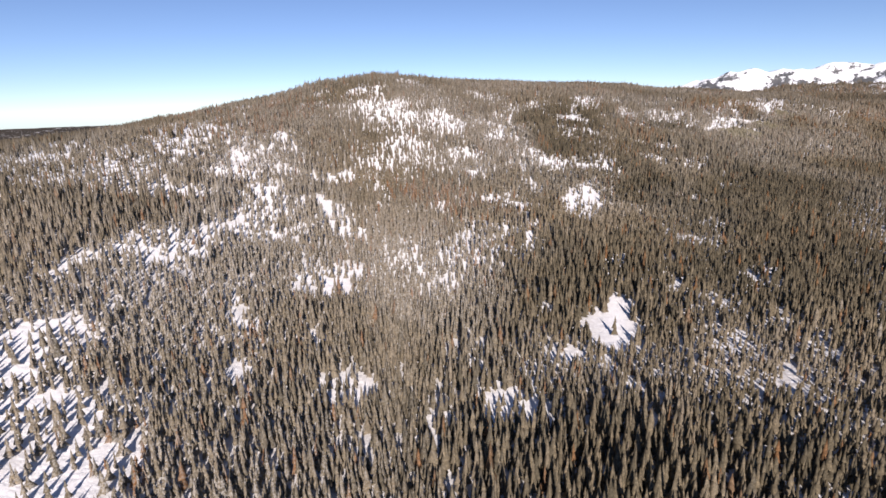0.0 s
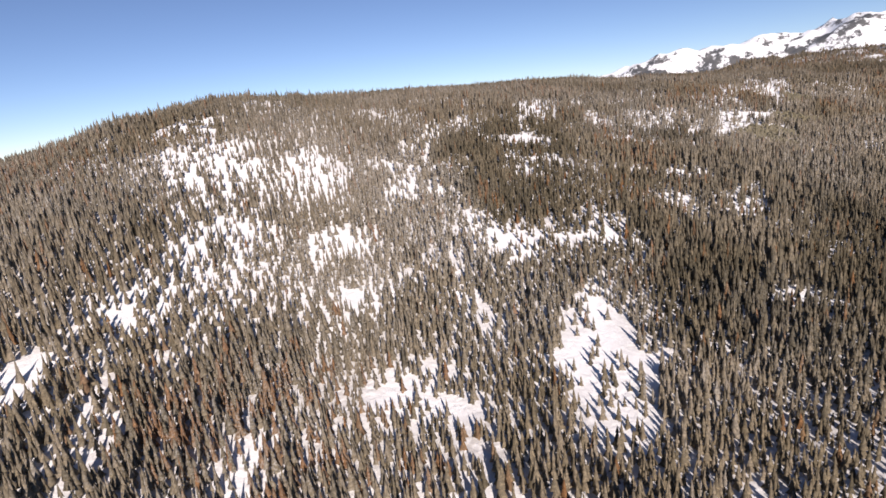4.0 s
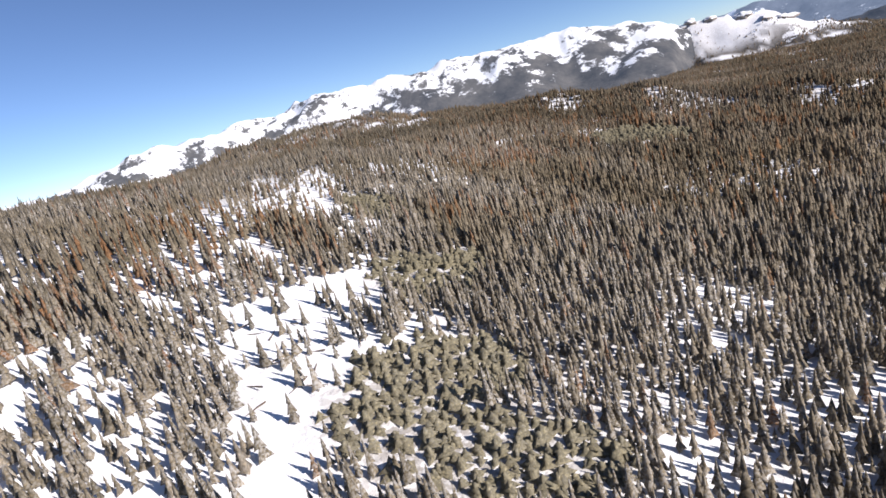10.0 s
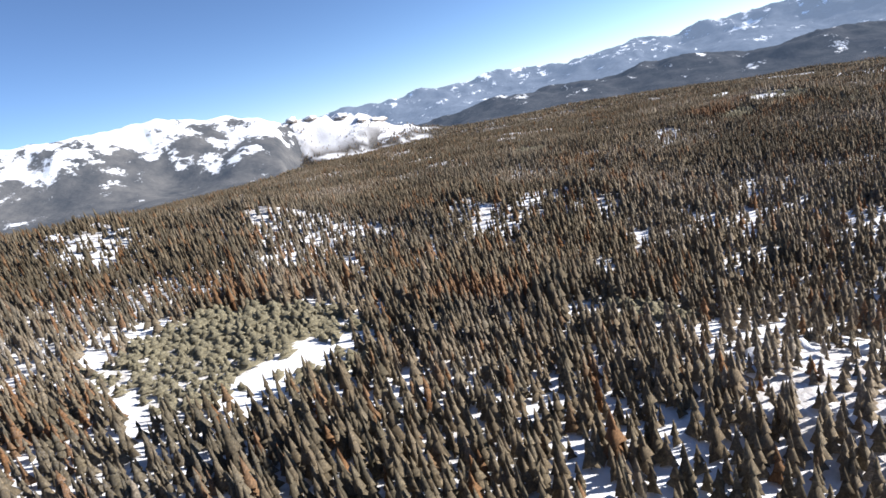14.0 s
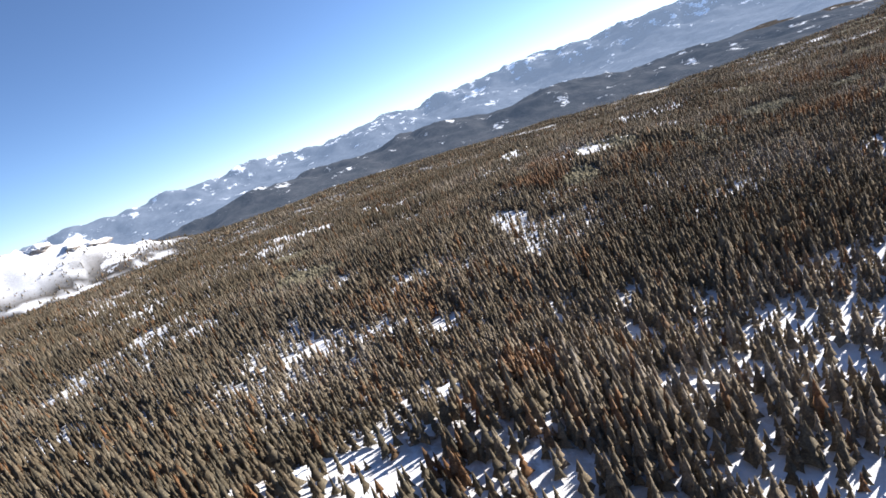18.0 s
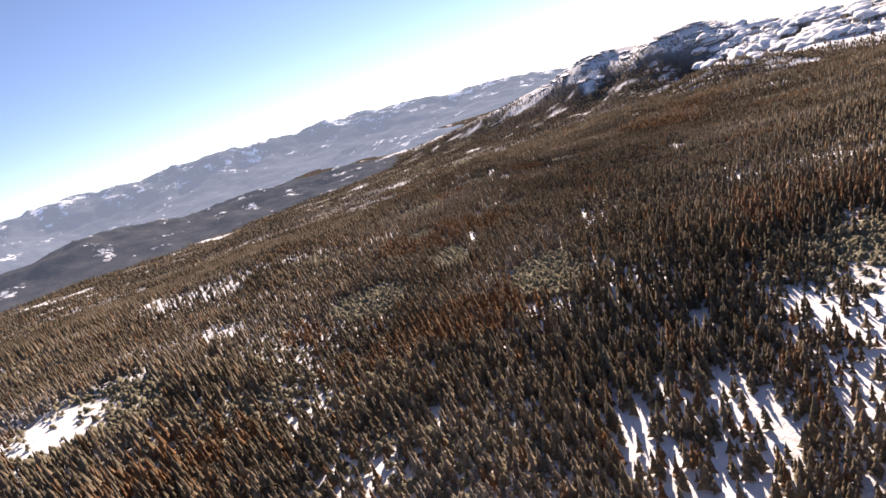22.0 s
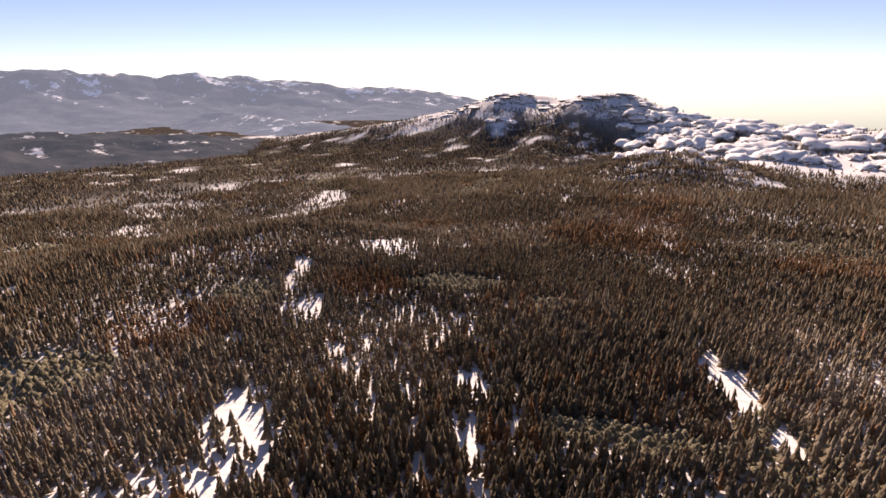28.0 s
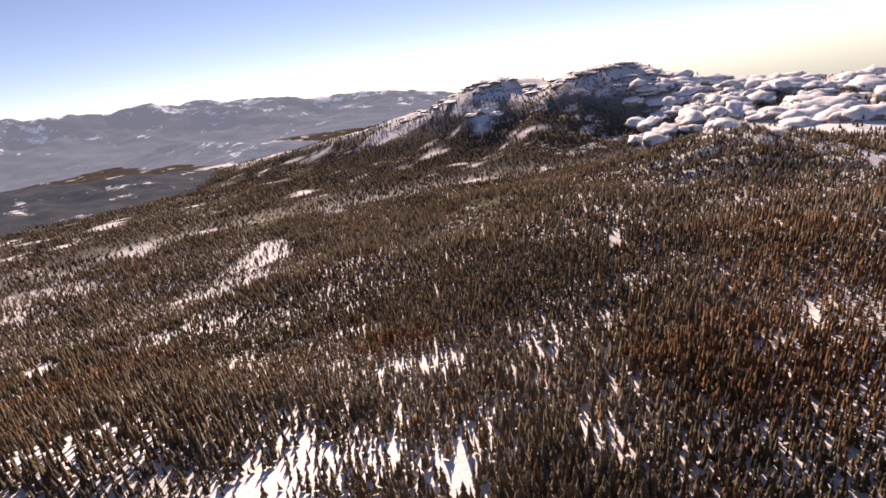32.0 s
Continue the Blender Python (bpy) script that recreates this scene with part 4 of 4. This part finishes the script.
def stand(name, label, shapes, x, y, rng, size, spread, wide=1.0):
    """Many trees of the wood in one mesh."""
    size = size * stature(x, y)
    h = size * np.clip(1 + spread * rng.randn(len(x)), 0.45, 1.9) * (1 + 0.45 * fbm(x, y, 26, 71, 2))
    w = h ** 0.7 * size ** 0.3 * wide * rng.uniform(0.8, 1.25, len(x)) * (1.05 + 0.2 * eastern(x, y)) 
    brush = brushwood(x, y) > rng.rand(len(x))
    h, w = np.where(brush, 0.42 * h, h), np.where(brush, 1.75 * w, w)
    z = height(x, y)
    turn = rng.uniform(0, 2 * math.pi, len(x))
    kind = rng.randint(0, len(shapes), len(x))
    # besides dark stands, this tones in backlit shade to the east and distance haze
    dark = np.clip(within(DARK_STANDS, x, y) + 0.6 * deep_wood(x, y) + 0.4 * eastern(x, y) + 0.6 * np.clip((flight_distance(x, y) - 150) / 250, 0, 1), 0, 1.3)
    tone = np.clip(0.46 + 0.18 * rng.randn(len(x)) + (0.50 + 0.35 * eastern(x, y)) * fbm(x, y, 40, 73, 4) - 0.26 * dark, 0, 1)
    tone = np.where(brush, rng.uniform(0.76, 0.95, len(x)), tone)
    east = eastern(x, y)
    rust = np.maximum((rng.rand(len(x)) < rust_share(x, y)) * rng.uniform(0.5, 1.0, len(x)), 0.18 * east * rng.rand(len(x))) * ~brush
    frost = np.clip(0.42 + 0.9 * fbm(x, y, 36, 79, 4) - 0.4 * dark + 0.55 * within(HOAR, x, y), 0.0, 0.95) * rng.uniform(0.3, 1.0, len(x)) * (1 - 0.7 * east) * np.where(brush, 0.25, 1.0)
    V, F, T, R, S, B, count = [], [], [], [], [], [], 0
    for k, (v, f) in enumerate(shapes):
        s = np.where(kind == k)[0]
        c, si = np.cos(turn[s])[:, None], np.sin(turn[s])[:, None]
        vx = (v[None, :, 0] * c - v[None, :, 1] * si) * w[s][:, None] + x[s][:, None]
        vy = (v[None, :, 0] * si + v[None, :, 1] * c) * w[s][:, None] + y[s][:, None]
        vz = v[None, :, 2] * h[s][:, None] + z[s][:, None]
        V.append(np.stack([vx, vy, vz], -1).reshape(-1, 3))
        F.append((f[None] + (np.arange(len(s)) * len(v))[:, None, None]).reshape(-1, 3) + count)
        count += len(s) * len(v)
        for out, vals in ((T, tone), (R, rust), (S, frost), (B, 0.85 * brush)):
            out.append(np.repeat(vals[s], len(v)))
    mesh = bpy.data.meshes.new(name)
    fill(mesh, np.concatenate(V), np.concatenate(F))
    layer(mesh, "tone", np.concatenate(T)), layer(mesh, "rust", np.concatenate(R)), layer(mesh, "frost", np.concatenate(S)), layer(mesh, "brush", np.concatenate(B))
    mesh.materials.append(NEEDLES)
    return tagged(new(name, mesh), label, "forest", kind="stuff")


BOX = (-420, 900, -520, 760)
TALL = 3.7
NEAREST = [conifer_shape(3, 6, 0.17, True, 30 + s) for s in range(4)]
NEAR = [conifer_shape(3, 4, 0.175, True, s) for s in range(4)]
MID = [conifer_shape(2, 3, 0.195, False, 10 + s) for s in range(3)]
FAR = [conifer_shape(1, 3, 0.18, False, 20 + s) for s in range(3)]


def wood(coarse, fine, seed, inner, outer, bounds):
    """Places on a coarse lattice for tall wood and a fine one for low wood."""
    a, b = scatter(coarse, seed, inner, outer, bounds, close=False), scatter(fine, seed + 40, inner, outer, bounds, close=True)
    return np.concatenate([a[0], b[0]]), np.concatenate([a[1], b[1]]), np.random.RandomState(seed + 7)


x, y, rng = wood(1.34, 0.97, 1, 0, 62, BOX)
# single trees of the stretch where the flight is lowest
single = np.where((np.abs(x - 120) < 13) & (np.abs(y - 322) < 13))[0][:300]
singles = (x[single], y[single])
x, y = np.delete(x, single), np.delete(y, single)
low = flight_distance(x, y) < 27
stand("near_conifers", "olive-brown conifers dusted with snow, close together", NEAREST, x[low], y[low], rng, TALL, 0.25)
stand("conifer_wood", "dense olive-brown conifers rising from snow", NEAR, x[~low], y[~low], rng, TALL, 0.25)
x, y, rng = wood(1.5, 1.14, 2, 62, 170, BOX)
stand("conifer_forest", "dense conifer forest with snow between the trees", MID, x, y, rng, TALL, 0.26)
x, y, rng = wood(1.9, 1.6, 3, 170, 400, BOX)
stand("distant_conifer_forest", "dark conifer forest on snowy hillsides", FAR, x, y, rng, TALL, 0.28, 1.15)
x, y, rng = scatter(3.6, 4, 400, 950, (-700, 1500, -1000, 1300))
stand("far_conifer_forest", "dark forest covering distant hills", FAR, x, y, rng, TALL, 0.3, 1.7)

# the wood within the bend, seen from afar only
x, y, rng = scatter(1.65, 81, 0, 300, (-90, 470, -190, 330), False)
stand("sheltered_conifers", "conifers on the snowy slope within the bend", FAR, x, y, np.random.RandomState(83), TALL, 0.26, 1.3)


# ---- single conifers ----
def part(name, mesh, mat, parent, label=""):
    ob = new(name, mesh)
    ob.parent = parent
    if not mesh.materials:
        mesh.materials.append(mat)
    return tagged(ob, label)


def crown_mesh(seed, tone, rust, frost):
    rng = random.Random(seed)
    verts, faces = [], []
    for k in range(6):
        u = k / 6
        tier(verts, faces, 8, 0.165 * (1 - 0.92 * u) * rng.uniform(0.85, 1.15), 0.09 + 0.88 * u, min(1.0, 0.09 + 0.88 * u + 0.26), 0.035, rng.random())
    mesh = bpy.data.meshes.new("crown")
    fill(mesh, np.array(verts), np.array(faces))
    n = len(verts)
    layer(mesh, "tone", np.full(n, tone)), layer(mesh, "rust", np.full(n, rust)), layer(mesh, "frost", np.full(n, frost)), layer(mesh, "brush", np.zeros(n))
    return mesh


def trunk_mesh():
    verts, faces, n = [], [], 6
    for z, r in ((-0.04, 0.024), (0.3, 0.017), (0.93, 0.004)):
        verts += [(r * math.cos(2 * math.pi * k / n), r * math.sin(2 * math.pi * k / n), z) for k in range(n)]
    for a in (0, n):
        faces += [(a + k, a + (k + 1) % n, a + n + (k + 1) % n, a + n + k) for k in range(n)]
    mesh = bpy.data.meshes.new("trunk")
    fill(mesh, np.array(verts), np.array(faces))
    return mesh


KINDS = [("olive-green conifer standing in snow", 0.30, 0.0, 0.25), ("brown-green conifer dusted with snow", 0.55, 0.0, 0.6), ("pale frosted conifer on the snowy slope", 0.8, 0.0, 0.8),
         ("rust-brown dead conifer among green trees", 0.5, 0.9, 0.1), ("dark green conifer in the dense stand", 0.12, 0.0, 0.2), ("grey-brown conifer with thin frosted crown", 0.7, 0.15, 0.7)]
protos = []
trunk_data = trunk_mesh()
for k, (label, tone, rust, frost) in enumerate(KINDS):
    root = tagged(new("conifer"), label, "tree", "conifers on the low slope")
    part("trunk", trunk_data, BARK, root)
    part("crown", crown_mesh(200 + k, tone, rust, frost), NEEDLES, root)
    protos.append(root)
rng = np.random.RandomState(5)
heights = height(singles[0], singles[1])
weights = [0.24, 0.28, 0.18, 0.06, 0.14, 0.10]
for k, (tx, ty, tz) in enumerate(zip(*singles, heights)):
    kind = k if k < len(protos) else rng.choice(len(protos), p=weights)
    tall = TALL * float(stature(tx, ty)) * rng.uniform(0.7, 1.35)
    m = pose(tx, ty, tz, 0, 0, rng.uniform(0, 360)) @ Matrix.Diagonal((tall * rng.uniform(0.85, 1.2),) * 2 + (tall, 1))
    if k < len(protos):
        protos[k].matrix_basis = m
    else:
        root = protos[kind].copy()
        scene.collection.objects.link(root)
        root.matrix_basis = m
        for child in protos[kind].children:
            c = child.copy()
            scene.collection.objects.link(c)
            c.parent = root


# ---- granite domes of the crags ----
def crag_material():
    """Snow lying on granite: bare rock on steep sides and in ragged streaks."""
    m, nt, p = material("snowy_granite")
    fine = noise_node(nt, 0.5, 6.0, 0.65)
    rock = mix(nt, fine.outputs["Fac"], (0.15, 0.13, 0.12), (0.36, 0.32, 0.28))
    geo = nt.nodes.new("ShaderNodeNewGeometry")
    sep = nt.nodes.new("ShaderNodeSeparateXYZ")
    nt.links.new(geo.outputs["Normal"], sep.inputs[0])
    lie = calc(nt, "ADD", calc(nt, "MULTIPLY", sep.outputs["Z"], 0.7), calc(nt, "MULTIPLY", noise_node(nt, 0.3, 6.0, 0.75).outputs["Fac"], 0.8))
    snow = ramp(nt, lie, [(0.66, (0, 0, 0)), (0.78, (1, 1, 1))]).outputs[0]
    nt.links.new(mix(nt, snow, rock, (0.84, 0.85, 0.87)), p.inputs["Base Color"])
    p.inputs["Roughness"].default_value = 0.8
    b = node(nt, "ShaderNodeBump", Strength=0.7, Distance=0.6)
    nt.links.new(fine.outputs["Fac"], b.inputs["Height"])
    nt.links.new(b.outputs[0], p.inputs["Normal"])
    return m


CRAG = crag_material()


def dome_mesh(seed, long, wide, tall):
    bm = bmesh.new()
    bmesh.ops.create_icosphere(bm, subdivisions=3, radius=1)
    for v in bm.verts:
        c = v.co.copy()
        n = noise.fractal(c * 1.6 + Vector((seed * 7.1, 0, 0)), 0.7, 2.1, 5)
        ridged = 1 - abs(noise.noise(c * 2.6 + Vector((0, seed * 3.3, 0))))
        k = 1 + 0.42 * n + 0.30 * (ridged - 0.6)
        v.co = Vector((c.x * long * k, c.y * wide * k, max(c.z, -0.35) * tall * k))
    mesh = bpy.data.meshes.new("granite_dome")
    bm.to_mesh(mesh)
    bm.free()
    mesh.polygons.foreach_set("use_smooth", np.ones(len(mesh.polygons), bool))
    mesh.materials.append(CRAG)
    return mesh


dome_shapes = [dome_mesh(k, 1, 1, 1) for k in range(8)]


def dome(x, y, length, width, tall, turn, label, group):
    ob = tagged(new("granite_dome", dome_shapes[int(abs(x * 3 + y)) % 8]), label, "rock dome", group)
    z = float(height(np.array([x]), np.array([y]))[0])
    ob.matrix_basis = pose(x, y, z - 0.3 * tall, 0, 0, turn) @ Matrix.Diagonal((length, width, tall, 1))
    return ob


rng = np.random.RandomState(11)
for k in range(280):
    west = k < 170
    seg = rng.uniform(10.6, len(CRAGS) - 2.2) if west else rng.uniform(4.0, 11.2)
    a, b = CRAGS[int(seg)], CRAGS[int(seg) + 1]
    u = seg - int(seg)
    out = rng.uniform(-10, 150) if west else 60 * rng.rand() - 6
    px, py = a[0] + (b[0] - a[0]) * u + rng.uniform(-15, 15) + 0.2 * out, a[1] + (b[1] - a[1]) * u + out
    size = rng.uniform(5, 13) if west else rng.uniform(3, 8)
    dome(px, py, size * rng.uniform(1.1, 1.8), size, size * (rng.uniform(0.5, 0.85) if west else rng.uniform(0.18, 0.4)), rng.uniform(0, 180), "rounded granite dome half covered in snow", "granite domes of the ridge")
for px, py in ((560, -640), (575, -650), (590, -646), (372, -380), (382, -372), (350, -372)):
    dome(px, py, rng.uniform(7, 10), rng.uniform(5, 7), rng.uniform(3, 5), rng.uniform(0, 180), "lone granite dome half covered in snow among conifers", "granite domes of the ridge")
# pale cliffs of the hill below the snow range
for k in range(9):
    u = k / 8
    dome(916 + 56 * u + rng.uniform(-16, 2), 685 - 155 * u + rng.uniform(-9, 9), rng.uniform(8, 15), rng.uniform(6, 10), rng.uniform(4, 7), rng.uniform(0, 180),
         "tan granite cliff streaked with snow", "granite cliffs of the far hill")
for kx, ky, kh, kr in KNOLLS[:5]:
    for q in range(8):
        a = rng.uniform(0, 6.28)
        dome(kx + 0.6 * kr * math.cos(a), ky + 0.6 * kr * math.sin(a), kr * rng.uniform(0.08, 0.17), kr * rng.uniform(0.06, 0.12), rng.uniform(0.6, 1.1), rng.uniform(0, 180),
             "low granite outcrop with patchy snow among conifers", "granite outcrops on the knolls")


# ---- fallen logs in the clearings ----
def log_mesh(seed):
    rng = random.Random(seed)
    verts, faces, n = [], [], 6
    bend = rng.uniform(-0.04, 0.04)
    for k in range(5):
        u = k / 4
        r = 0.055 * (1 - 0.7 * u)
        verts += [(u - 0.5, bend * math.sin(3.1 * u) + r * math.cos(2 * math.pi * q / n), r * math.sin(2 * math.pi * q / n) + 0.03) for q in range(n)]
    for a in range(0, 4 * n, n):
        faces += [(a + q, a + (q + 1) % n, a + n + (q + 1) % n, a + n + q) for q in range(n)]
    mesh = bpy.data.meshes.new("fallen_log")
    fill(mesh, np.array(verts), np.array(faces))
    mesh.materials.append(BARK)
    return mesh


logs = [log_mesh(k) for k in range(4)]
rng = np.random.RandomState(21)
for cx, cy, spread in ((66, 312, 10), (150, 318, 12), (222, 335, 10)):
    for k in range(26):
        lx, ly = cx + rng.normal(0, spread * 0.6), cy + rng.normal(0, spread * 0.6)
        lz = float(height(np.array([lx]), np.array([ly]))[0])
        ob = tagged(new("fallen_log", logs[k % 4]), "grey fallen log lying on the snow", "log", "fallen logs in the clearings")
        ob.matrix_basis = pose(lx, ly, lz + 0.03, 0, rng.uniform(-4, 4), rng.uniform(0, 360)) @ Matrix.Diagonal((rng.uniform(1.6, 3.0), 1.6, 1.6, 1))
